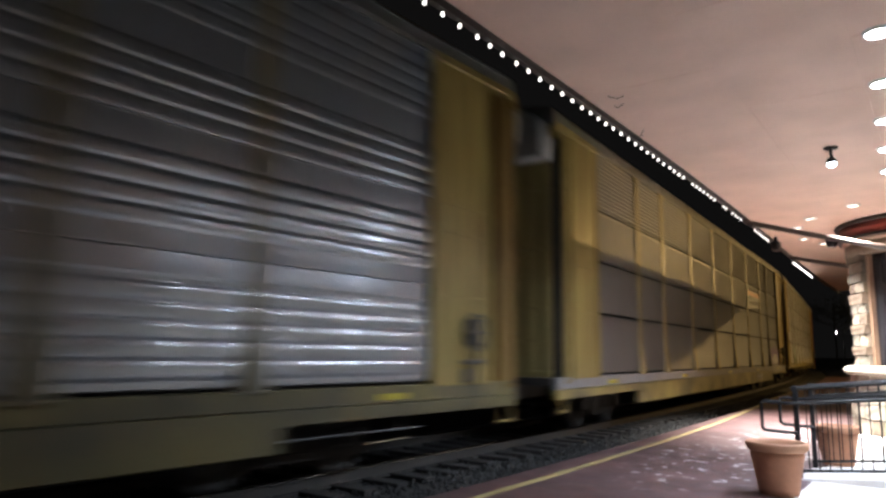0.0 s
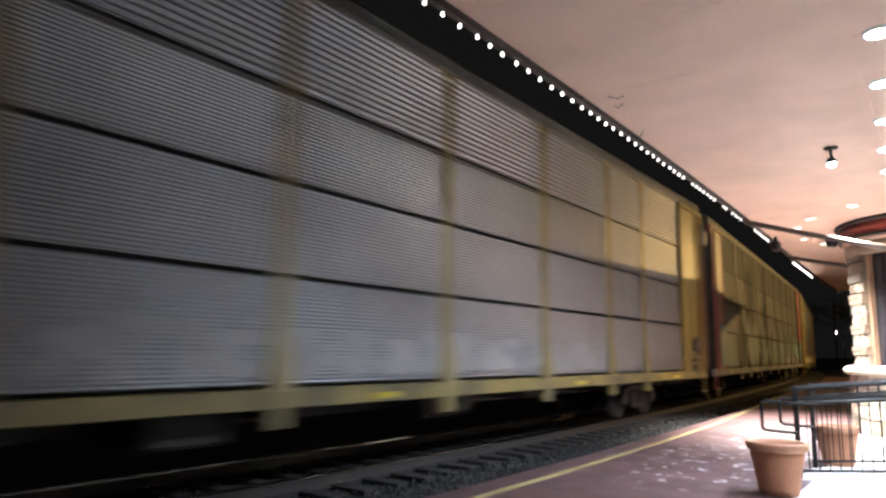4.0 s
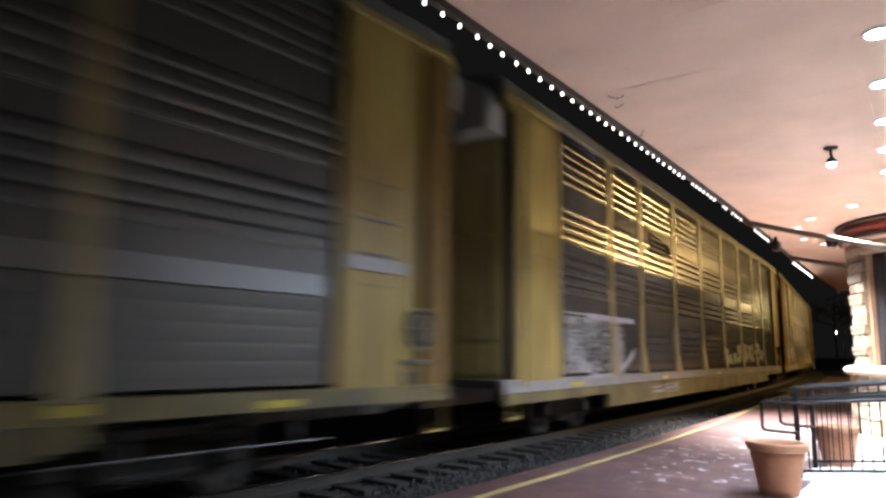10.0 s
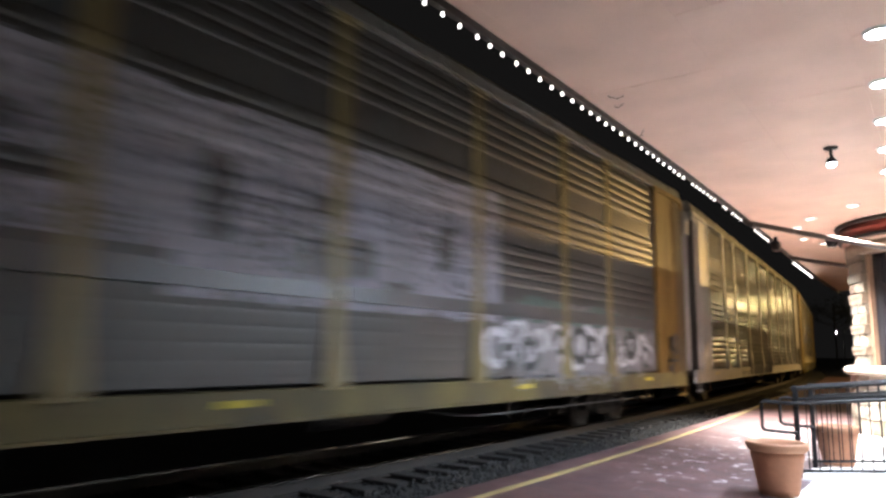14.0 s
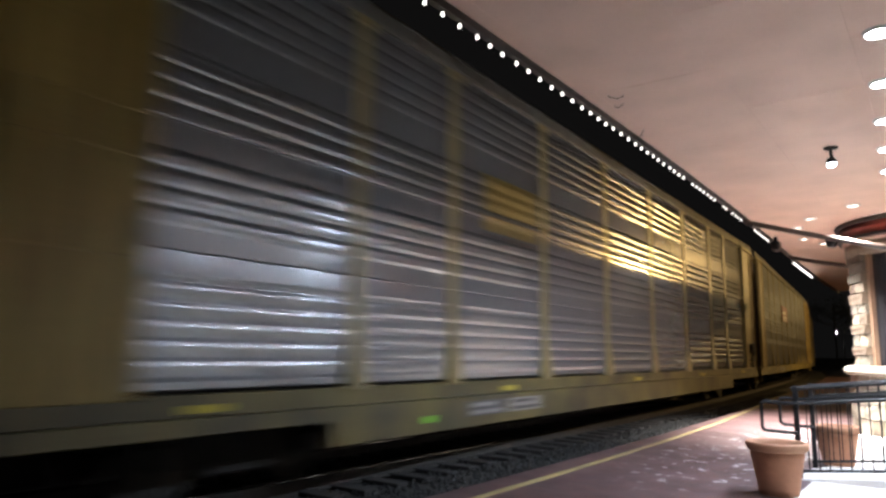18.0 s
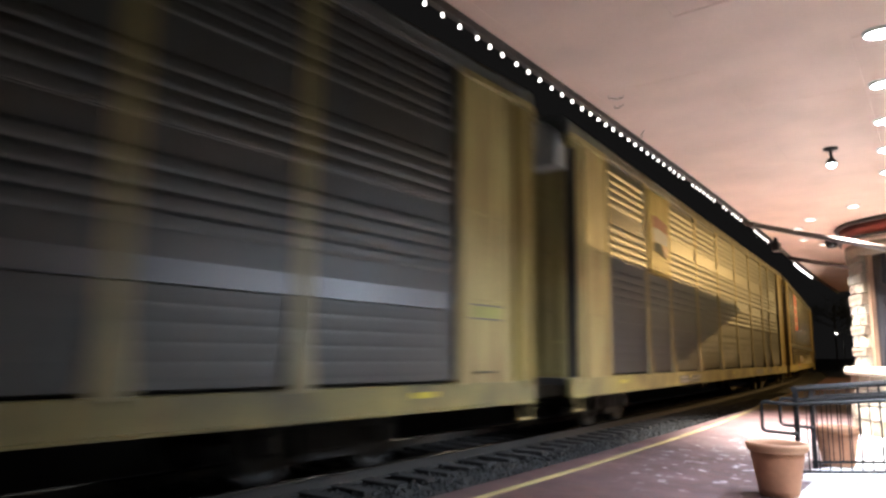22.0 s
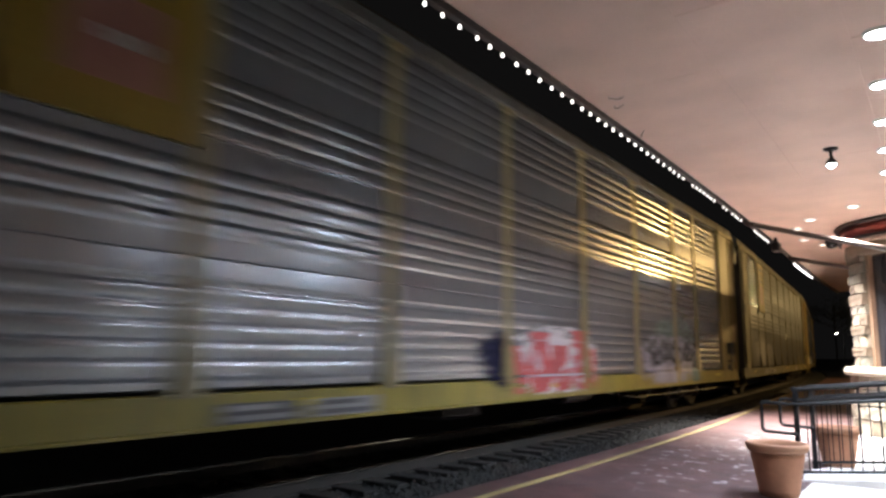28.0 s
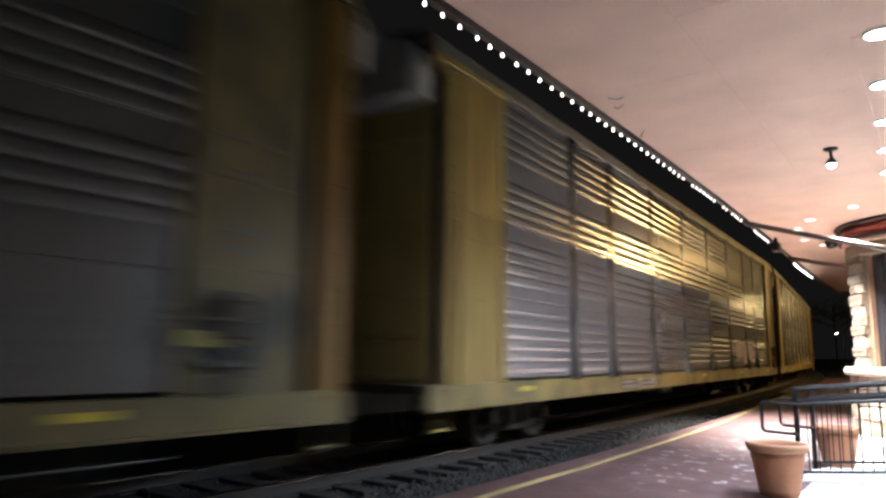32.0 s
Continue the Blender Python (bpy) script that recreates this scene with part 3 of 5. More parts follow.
# ---- round stone bay of the station ----
def stone_bay():
    c = RING_C
    e = tagged(empty("station_bay", Matrix.Translation(c)), "round sandstone station bay with a red eave band and dark windows", "building")
    rng = random.Random(11)
    part("core", lathe([(0, 0.0), (1.60, 0.0), (1.60, 1.13), (1.40, 1.13), (1.40, 3.66), (0, 3.66)], 48), MORTAR, e, "dark mortar core")
    shared = []
    for k in range(12):
        bm = add_box(bmesh.new(), -0.06, 0.06, -0.5, 0.5, -0.5, 0.5)
        bmesh.ops.subdivide_edges(bm, edges=bm.edges, cuts=2, use_grid_fill=True)
        for v in bm.verts:
            v.co += Vector((rng.uniform(-0.008, 0.012) if v.co.x > 0.01 else 0, 0, 0))
            if abs(v.co.y) > 0.49:
                v.co.y *= 0.985 - 0.02 * rng.random()
            if abs(v.co.z) > 0.49:
                v.co.z *= 0.98 - 0.03 * rng.random()
        me = bpy.data.meshes.new("stone")
        bm.to_mesh(me)
        bm.free()
        me.materials.append(STONE[2 if k % 6 else 0] if k >= 6 else (STONE[0], STONE[1], DARK_STONE)[k % 3])
        shared.append(me)

    def stone(ang, r, width, z, h):
        o = new("stone", rng.choice(shared[6:] if z < 1.2 else shared[:6]))
        o.parent = e
        o.matrix_basis = Matrix.Translation((r * math.cos(ang), r * math.sin(ang), z)) @ Matrix.Rotation(ang, 4, "Z") @ Matrix.Diagonal((1, width, h, 1))

    # base drum, with courses of rough blocks under a cap
    z = 0.0
    for row, h in enumerate((0.30, 0.27, 0.29, 0.27)):
        a = math.pi * 0.62 + 0.1 * row
        while a < math.pi * 1.95:
            w = rng.uniform(0.30, 0.52)
            stone(a + w / 2 / 1.68, 1.66, w * 0.97, z + h / 2, h * 0.94)
            a += w / 1.68
        z += h
    part("cap_stone", lathe([(1.35, 1.13), (1.80, 1.13), (1.83, 1.16), (1.82, 1.25), (1.78, 1.28), (1.35, 1.30)], 48), STONE[2], e, "pale cap course", True)
    # piers between the windows
    for centre in (math.radians(204), math.radians(274), math.radians(344), math.radians(134)):
        z = 1.29
        for h in (0.21, 0.17, 0.24, 0.19, 0.22, 0.18, 0.23, 0.20, 0.19, 0.22, 0.17, 0.13):
            ws = rng.choice(([0.42, 0.40], [0.31, 0.51], [0.52, 0.30], [0.25, 0.32, 0.25], [0.82]))
            a = centre - 0.41 / 1.58
            for w in ws:
                stone(a + w / 2 / 1.58, 1.54, w * 0.97, z + h / 2, h * 0.95)
                a += w / 1.58
            z += h
    for centre in (math.radians(239), math.radians(309)):
        for zz, hh, nm in ((2.45, 2.30, "window_glass"),):
            n, verts, faces = 8, [], []
            for i in range(n + 1):
                a = centre + (i / n - 0.5) * math.radians(39)
                verts += [(1.45 * math.cos(a), 1.45 * math.sin(a), 1.30), (1.45 * math.cos(a), 1.45 * math.sin(a), 3.62)]
            faces = [(2 * i, 2 * i + 2, 2 * i + 3, 2 * i + 1) for i in range(n)]
            part(nm, mesh_of(nm, verts, faces, GLASS_DARK), None, e, "dark unlit window glass")
        for da in (-19.5, 0, 19.5):
            a = centre + math.radians(da)
            p = Vector((1.49 * math.cos(a), 1.49 * math.sin(a), 0))
            part("window_post", box(-0.05, 0.05, -0.045, 0.045, 1.30, 3.62, 0.008), WOOD, e, "brown timber window post").matrix_basis = Matrix.Translation(p) @ Matrix.Rotation(a, 4, "Z")
    part("lintel", lathe([(1.40, 3.46), (1.62, 3.46), (1.66, 3.50), (1.66, 3.70), (1.40, 3.70)], 48), STONE[0], e, "plain stone lintel band", True)
    part("soffit", lathe([(1.45, 3.70), (1.70, 3.71), (1.70, 3.78), (1.45, 3.78)], 64), CEILING, e, "pale soffit", True)
    part("eave_rim", lathe([(1.66, 3.78), (1.76, 3.78), (1.77, 3.82), (1.70, 3.84)], 64), TRIM, e, "dark lower rim", True)
    part("eave_band", lathe([(1.55, 3.84), (1.72, 3.84), (1.74, 4.05), (1.55, 4.05)], 64), REDBAND, e, "dark red fascia band", True)
    part("eave_top", lathe([(1.60, 4.05), (1.80, 4.05), (1.82, 4.09), (1.80, 4.128), (1.60, 4.128)], 64), TRIM, e, "dark upper moulding", True)


stone_bay()


# ---- flower pots ----
def flower_pot(p, r, h, label):
    e = tagged(empty("flower_pot", Matrix.Translation(p)), label, "flower pot", "terracotta pots on the platform")
    part("body", lathe([(0, 0.0), (0.60 * r, 0.0), (0.62 * r, 0.02 * h), (0.655 * r, 0.10 * h), (0.66 * r, 0.12 * h), (0.655 * r, 0.14 * h), (0.80 * r, 0.60 * h), (0.845 * r, 0.72 * h), (0.855 * r, 0.74 * h), (0.845 * r, 0.76 * h), (0.87 * r, 0.82 * h), (0.80 * r, 0.82 * h), (0.70 * r, 0.5 * h), (0, 0.5 * h)], 40),
         TERRACOTTA, e, "tapered clay body", True)
    part("rim", lathe([(0.86 * r, 0.82 * h), (0.93 * r, 0.84 * h), (0.985 * r, 0.90 * h), (1.0 * r, 0.955 * h), (0.99 * r, 0.985 * h), (0.95 * r, h), (0.90 * r, 0.99 * h), (0.87 * r, 0.93 * h), (0.80 * r, 0.80 * h)], 40), TERRACOTTA, e, "thick rolled rim", True)
    part("soil", lathe([(0, 0.80 * h), (0.5 * r, 0.79 * h), (0.80 * r, 0.80 * h)], 24), SOIL, e, "bare dark soil")


flower_pot(Vector((-1.80, 8.20, 0)), 0.312, 0.55, "large empty terracotta pot on the brick platform")
flower_pot(Vector((-1.63, 10.95, 0)), 0.305, 0.53, "large terracotta pot standing behind the ramp railing")

# ---- ramp with iron railings ----
ramp = mesh_of("ramp", [(-1.85, 9.3, 0.004), (3.0, 9.3, 0.50), (3.0, 10.5, 0.50), (-1.85, 10.5, 0.004), (-1.85, 9.3, -0.02), (3.0, 9.3, -0.02), (3.0, 10.5, -0.02), (-1.85, 10.5, -0.02)],
               [(0, 1, 2, 3), (4, 7, 6, 5), (0, 4, 5, 1), (1, 5, 6, 2), (2, 6, 7, 3), (3, 7, 4, 0)], CONCRETE)
structure("ramp", ramp, "pale concrete access ramp between iron railings", "ramp")


def railing(y, name_label):
    e = tagged(empty("railing", Matrix.Translation((-1.82, y, 0))), name_label, "railing", "railings of the ramp")
    rise, top, run = 0.105, 1.07, 4.6
    part("post", box(-0.028, 0.028, -0.028, 0.028, 0.0, top + 0.03, 0.006), IRON, e)
    for x in (1.6, 3.2, 4.6):
        part("post", box(x - 0.025, x + 0.025, -0.025, 0.025, rise * x - 0.02, top + rise * x, 0.006), IRON, e)
    for z, r in ((top, 0.026), (top - 0.13, 0.018), (0.09, 0.018)):
        part("rail_bar", tube([(-0.04, 0, z - 0.004), (run, 0, z + rise * run)], r, 8), IRON, e)
    for k in range(1, 42):
        x = k * 0.11
        if min(abs(x - q) for q in (1.6, 3.2, 4.6)) > 0.04:
            part("baluster", tube([(x, 0, 0.09 + rise * x), (x, 0, top + rise * x)], 0.0075, 6), IRON, e)
    c = 0.05
    loop = [(run, -0.07, 0.87 + rise * run), (0.0, -0.07, 0.89), (-0.33, -0.07, 0.90)]
    loop += [(-0.33 - c * math.sin(t), -0.07, 0.90 - c + c * math.cos(t)) for t in np.linspace(0.3, math.pi / 2, 4)]
    loop += [(-0.33 - c * math.cos(t), -0.07, 0.60 - c * math.sin(t)) for t in np.linspace(0, math.pi / 2, 4)]
    loop += [(0.0, -0.07, 0.54), (0.0, 0.0, 0.54)]
    part("handrail", tube(loop, 0.021, 8), IRON, e, "round handrail with a return loop", True)
    for x in (0.0, 1.6, 3.2):
        part("handrail_bracket", tube([(x, 0, 0.84 + rise * x), (x, -0.07, 0.87 + rise * x)], 0.01, 6), IRON, e)


railing(9.4, "dark iron railing with balusters along the near side of the ramp")
railing(10.4, "dark iron railing with balusters along the far side of the ramp")


# ---- street lamps beyond the canopy ----
def street_lamp(p, h, arm, glass, label):
    e = tagged(empty("street_lamp", Matrix.Translation(p)), label, "street lamp")
    part("pole", lathe([(0, 0), (0.16, 0), (0.16, 0.06), (0.09, 0.10), (0.055, h), (0, h)], 14), IRON, e, "", True)
    a = Vector(arm)
    part("arm", tube([(0, 0, h - 0.1), a * 0.5 + Vector((0, 0, h + 0.15)), a + Vector((0, 0, h + 0.15))], 0.035), IRON, e)
    part("lamp_head", box(a.x - 0.16, a.x + 0.16, a.y - 0.3, a.y + 0.3, h + 0.08, h + 0.22, 0.05), IRON, e)
    part("lens", lathe([(0, h - 0.02), (0.08, h), (0.13, h + 0.05), (0.14, h + 0.08), (0, h + 0.08)], 16, (a.x, a.y)), glass, e, "glowing lens", True)
    return e


street_lamp(Vector((5.2, 48.2, -0.75)), 8.5, (-1.2, 0, 0), SODIUM_GLOW, "tall street lamp with a glowing amber sodium head")
d = bpy.data.lights.new("sodium_lamp", "POINT")
d.energy, d.color, d.shadow_soft_size = SODIUM_WATTS, (1.0, 0.62, 0.22), 0.22
new("sodium_lamp", d).location = (4.0, 48.2, 7.5)
e = tagged(empty("sign_pole", Matrix.Translation((-1.45, 40.7, 0))), "plain tall dark steel pole on the platform", "pole")
part("pole", lathe([(0, 0), (0.13, 0), (0.13, 0.05), (0.075, 0.08), (0.06, 6.6), (0, 6.6)], 14), IRON, e, "", True)
far = Vector((-0.13988, 0.98968, 0.03115)) * 130
street_lamp(Vector((far.x + 1.0, far.y, -0.75)), far.z + 1.452 + 0.75 - 0.05, (-1.0, 0, 0), FAR_GLOW, "distant street lamp with a small white light")
beyond = Vector((-0.1206, 0.9921, 0.0365)) * 110
street_lamp(Vector((beyond.x + 1.0, beyond.y, -0.75)), beyond.z + 1.452 + 0.75 - 0.05, (-1.0, 0, 0), FAR_GLOW, "distant street lamp with a small white light")
street_lamp(Vector((-2.8, 85.0, -0.75)), 8.5, (-1.2, 0, 0), SODIUM_GLOW, "tall street lamp with a glowing amber sodium head")
d = bpy.data.lights.new("far_sodium_lamp", "POINT")
d.energy, d.color, d.shadow_soft_size = FAR_WATTS, (1.0, 0.70, 0.30), 0.2
new("far_sodium_lamp", d).location = (-4.0, 85.0, 7.5)


# ---- dark trees and house beyond the station ----
def tree(p, h, seed):
    rng = random.Random(seed)
    e = tagged(empty("tree", Matrix.Translation(p)), "dark leafless-looking tree at night beyond the tracks", "tree", "trees beyond the station")
    bm = bmesh.new()
    add_tube(bm, [(0, 0, 0), (0.1, 0, h * 0.3), (0.0, 0.1, h * 0.6), (0.1, 0.1, h * 0.9)], 0.14, 7)
    tips = []
    for k in range(12):
        a, z = rng.uniform(0, 6.28), h * rng.uniform(0.35, 0.8)
        r = h * rng.uniform(0.18, 0.33)
        tip = Vector((r * math.cos(a), r * math.sin(a), z + h * rng.uniform(0.08, 0.2)))
        add_tube(bm, [(0.05, 0.05, z), tip * 0.5 + Vector((0, 0, z * 0.5)), tip], 0.045, 5)
        tips.append(tip)
    part("trunk", bm, BARK, e, "dark trunk with limbs")
    verts, faces = [], []
    for tip in tips + [Vector((0, 0, h * 0.95))]:
        for q in range(90):
            c = tip + Vector((rng.gauss(0, h * 0.07), rng.gauss(0, h * 0.07), rng.gauss(0, h * 0.06)))
            a, b = Vector((rng.gauss(0, 1), rng.gauss(0, 1), rng.gauss(0, 1))).normalized() * 0.14, Vector((rng.gauss(0, 1), rng.gauss(0, 1), rng.gauss(0, 1))).normalized() * 0.09
            n = len(verts)
            verts += [c - a, c + b, c + a, c - b]
            faces.append((n, n + 1, n + 2, n + 3))
    part("crown", mesh_of("crown", verts, faces, FOLIAGE), None, e, "sparse dark crown")


for k, (x, y, h) in enumerate(((-6.5, 88, 9), (-13, 112, 11), (0.5, 96, 8), (-20, 140, 13))):
    tree(Vector((x, y, -0.75)), h, 40 + k)


# ---- the train ----
HALF, PANEL_END, SIDE = 13.62, 11.65, 1.56
POSTS = (-9.05, -7.1, -4.3, -1.45, 1.45, 4.3, 7.1, 9.05)
BAYS = list(zip((-PANEL_END,) + POSTS, POSTS + (PANEL_END,)))
TOP = 5.46
CACHE = {}
AXLES = []


def lean(z, style):
    """Each tier of sheets leans in a little towards its top."""
    return 0.01 * min([z - z0 for z0, z1 in TIERS[style] if z >= z0 - 0.003] or [0.0])


def rib_x(z, style):
    """How far the side sheet stands proud at height z."""
    if style == "fine":
        return (0.011 * math.sin(2 * math.pi * z / 0.0425) if z < 4.2 else 0.018 * math.sin(2 * math.pi * z / 0.085)) - lean(z, style)
    x, worn = 0.0, style == "worn"
    for c, w in RIBS:
        d = abs(z - c) / w
        if d < 1:
            x = max(x, (0.004 if worn and c < 2 else 0.016) * (1 - d * d * d))
    if not worn and 2.08 < z < 2.30:
        x = 0.011 * (2.30 - z) / 0.22 if z > 2.10 else 0.011 * (z - 2.08) / 0.02
    return x - lean(z, style)


RIBS = [(1.26, 0.085), (1.43, 0.085), (1.60, 0.085), (1.77, 0.085), (1.94, 0.085)]
RIBS += [(2.585 + 0.172 * k, 0.078) for k in range(4)] + [(3.52 + 0.172 * k, 0.082) for k in range(4)] + [(4.57 + 0.172 * k, 0.08) for k in range(5)]
TIERS = {"fine": ((1.10, 2.205), (2.255, 3.215), (3.265, 4.245), (4.295, TOP)), "rib": ((1.10, 2.30), (2.304, 3.45), (3.454, TOP)), "worn": ((1.10, 2.13), (2.132, 3.45), (3.452, TOP))}


def panel_mesh(style, y0, y1, z0, z1, material):
    key = ("panel", style, round(y1 - y0, 3), z0, z1, material.name)
    if key not in CACHE:
        step = 0.0106 if style == "fine" else 0.0115
        n = max(2, int((z1 - z0) / step))
        w = (y1 - y0) / 2 - 0.01
        zs = [z0 + (z1 - z0) * i / n for i in range(n + 1)]
        verts = []
        for z in zs:
            verts += [(rib_x(z, style), -w, z), (rib_x(z, style), w, z)]
        faces = [(2 * i, 2 * i + 1, 2 * i + 3, 2 * i + 2) for i in range(n)]
        b = len(verts)
        verts += [(-0.03, -w, z0), (-0.03, w, z0), (-0.03, -w, z1), (-0.03, w, z1)]
        faces += [(b, b + 2, b + 3, b + 1), (0, b, b + 1, 1), (2 * n, 2 * n + 1, b + 3, b + 2)]
        CACHE[key] = mesh_of("side_panel", verts, faces, material, True)
    return CACHE[key]


def cached(key, build, material, smooth=False):
    key = (key, material.name)
    if key not in CACHE:
        bm = build()
        me = bpy.data.meshes.new(key[0])
        bm.normal_update()
        bm.to_mesh(me)
        bm.free()
        me.materials.append(material)
        if smooth:
            me.polygons.foreach_set("use_smooth", [True] * len(me.polygons))
        CACHE[key] = me
    return CACHE[key]


def put(name, mesh, parent, y=0.0, side=1, label="", turn=None, z=0.0, x=None):
    """A part on one side of a car: side 1 or -1 turns it round the car's upright axis."""
    o = new(name, mesh)
    o.parent = parent
    base = Matrix.Rotation(math.pi, 4, "Z") if side < 0 else Matrix.Identity(4)
    o.matrix_basis = base @ Matrix.Translation((SIDE if x is None else x, y * side, z))
    if label:
        o["label"] = label
    return o


def post_bm(width, foot):
    def build():
        bm = bmesh.new()
        add_box(bm, -0.02, 0.019, -width / 2, width / 2, foot, 5.40, 0.008)
        add_box(bm, -0.02, 0.034, -width / 2 - 0.09, width / 2 + 0.09, 5.36, 5.47, 0.01)
        add_box(bm, -0.02, 0.036, -width / 2 - 0.03, width / 2 + 0.03, 1.02, 1.16, 0.008)
        w = [bm.verts.new(q) for q in ((0.0, -width / 2 - 0.09, 1.03), (0.0, width / 2 + 0.09, 1.03), (0.0, width / 2, 1.66), (0.0, -width / 2, 1.66),
                                       (0.085, -width / 2 - 0.05, 1.03), (0.085, width / 2 + 0.05, 1.03), (0.024, width / 2, 1.66), (0.024, -width / 2, 1.66))]
        for f in ((3, 2, 1, 0), (4, 5, 6, 7), (0, 1, 5, 4), (1, 2, 6, 5), (2, 3, 7, 6), (3, 0, 4, 7)):
            bm.faces.new([w[q] for q in f])
        return bm
    return build


def end_panel_bm():
    """Flat corner sheet between the last ribbed sheet and the corner post, under the end of the top chord; +y looks to the car's end."""
    bm = bmesh.new()
    add_box(bm, -0.10, 0.045, -0.585, 0.70, 1.02, TOP - 0.10, 0.012)
    return bm


def seam_bm():
    return add_box(bmesh.new(), 0.042, 0.052, -0.535, 0.535, 0.0, 0.022)


def belt_bm(width):
    """Bright overlapping belt between the lower and the middle sheets, its face turned up a little."""
    def build():
        bm = bmesh.new()
        w = [bm.verts.new((x, y * (width / 2 - 0.115), z)) for y in (-1, 1) for x, z in ((-0.02, 2.02), (0.034, 2.02), (0.010, 2.245), (-0.02, 2.245))]
        for f in ((0, 1, 2, 3), (7, 6, 5, 4), (0, 4, 5, 1), (1, 5, 6, 2), (2, 6, 7, 3), (3, 7, 4, 0)):
            bm.faces.new([w[q] for q in f])
        bmesh.ops.recalc_face_normals(bm, faces=bm.faces)
        return bm
    return build


def stile_bm():
    return add_box(bmesh.new(), 0.04, 0.068, -0.055, 0.055, 1.03, TOP - 0.11, 0.008)


def chord_bm():
    """End of the top chord, rounded down over the corner post."""
    bm = bmesh.new()
    add_box(bm, -0.12, 0.085, -0.585, 1.20, TOP - 0.11, TOP + 0.01, 0.015)
    w = [bm.verts.new((x, y, z)) for x in (-0.12, 0.085) for y, z in ((1.19, TOP + 0.005), (1.30, TOP - 0.03), (1.37, TOP - 0.13), (1.37, TOP - 0.30), (1.29, TOP - 0.28), (1.24, TOP - 0.16), (1.19, TOP - 0.11))]
    for k in range(7):
        bm.faces.new((w[k], w[(k + 1) % 7], w[7 + (k + 1) % 7], w[7 + k]))
    bm.faces.new(w[:7][::-1])
    bm.faces.new(w[7:])
    bmesh.ops.recalc_face_normals(bm, faces=bm.faces)
    return bm


def corner_bm(y0, y1):
    """Stout corner post, between y0 and y1 from the middle of the car's corner."""
    def build():
        bm = bmesh.new()
        return add_box(bm, -0.42, 0.035, y0, y1, 1.02, TOP - 0.11, 0.03)
    return build


# Box whose black colour stands for the shade in the corner gap.
def recess_shade_bm(y0, y1):
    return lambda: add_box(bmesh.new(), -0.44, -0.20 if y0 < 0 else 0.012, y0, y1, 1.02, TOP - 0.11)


def hood_bm():
    """Rounded weather hood over the end door, hanging down to the door's top."""
    bm = bmesh.new()
    rows = []
    side = [(1.50, 4.78), (1.52, 5.20), (1.46, 5.42), (1.30, 5.60), (1.0, 5.73), (0.5, 5.80)]
    prof = side + [(0, 5.82)] + [(-x, z) for x, z in side[::-1]]
    for y, k in ((-0.10, 1.0), (0.16, 1.0), (0.26, 0.985), (0.32, 0.955)):
        rows.append([bm.verts.new((x * k, y, 4.78 + (z - 4.78) * k)) for x, z in prof])
    n = len(prof)
    for p, q in zip(rows, rows[1:]):
        for k in range(n - 1):
            bm.faces.new((p[k], p[k + 1], q[k + 1], q[k]))
        bm.faces.new((p[n - 1], p[0], q[0], q[n - 1]))
    bm.faces.new(rows[-1])
    bm.faces.new(rows[0][::-1])
    bmesh.ops.recalc_face_normals(bm, faces=bm.faces)
    return bm


def door_bm():
    """Half of the bowed end door: vertical ribs on a bent sheet, with a turned-in edge."""
    bm = bmesh.new()
    n = 11
    ring = [[bm.verts.new((1.40, -0.20, z)) for z in (1.05, 4.95)]]
    for i in range(n + 1):
        xx = 1.40 * (1 - i / n)
        yy = 0.22 * (1 - (xx / 1.40) ** 2) + (0.018 if i % 2 else 0)
        ring.append([bm.verts.new((xx, yy, z)) for z in (1.05, 4.95)])
    for p, q in zip(ring, ring[1:]):
        bm.faces.new((p[0], q[0], q[1], p[1]))
    return bm


def door_bar_bm():
    bm = bmesh.new()
    n, rows = 6, []
    for i in range(n + 1):
        xx = 1.39 * (1 - i / n)
        yy = 0.22 * (1 - (xx / 1.40) ** 2)
        rows.append([bm.verts.new((xx, yy + dy, z)) for dy, z in ((-0.02, 0), (0.035, 0), (0.035, 0.045), (-0.02, 0.045))])
    for p, q in zip(rows, rows[1:]):
        for k in range(4):
            bm.faces.new((p[k], q[k], q[(k + 1) % 4], p[(k + 1) % 4]))
    bm.faces.new(rows[0])
    return bm


def brake_wheel_bm():
    """Hand brake: a spoked wheel on a gear housing, with its chain rod and a foot bracket."""
    bm = bmesh.new()
    ring = [(0.16, 0.24 * math.cos(t), 1.72 + 0.24 * math.sin(t)) for t in np.linspace(0, 2 * math.pi, 15)]
    add_tube(bm, ring, 0.022, 6)
    for k in range(3):
        t = k * math.pi / 3
        add_tube(bm, [(0.15, 0.23 * math.cos(t), 1.72 + 0.23 * math.sin(t)), (0.15, -0.23 * math.cos(t), 1.72 - 0.23 * math.sin(t))], 0.016, 5)
    add_box(bm, 0.04, 0.14, -0.14, 0.14, 1.55, 1.90, 0.03)
    add_tube(bm, [(0.10, 0.05, 1.56), (0.10, 0.05, 1.02)], 0.025, 6)
    add_box(bm, 0.04, 0.15, -0.22, 0.20, 1.30, 1.36, 0.01)
    add_box(bm, 0.04, 0.10, -0.20, -0.05, 1.06, 1.24, 0.02)
    return bm


def stirrup_bm():
    """Sill step: a bent strap hung below the car's corner."""
    bm = add_tube(bmesh.new(), [(0.03, -0.17, 0.90), (0.03, -0.17, 0.50), (0.03, 0.17, 0.50), (0.03, 0.17, 0.90)], 0.022, 6)
    return add_box(bm, -0.03, 0.07, -0.17, 0.17, 0.485, 0.515)


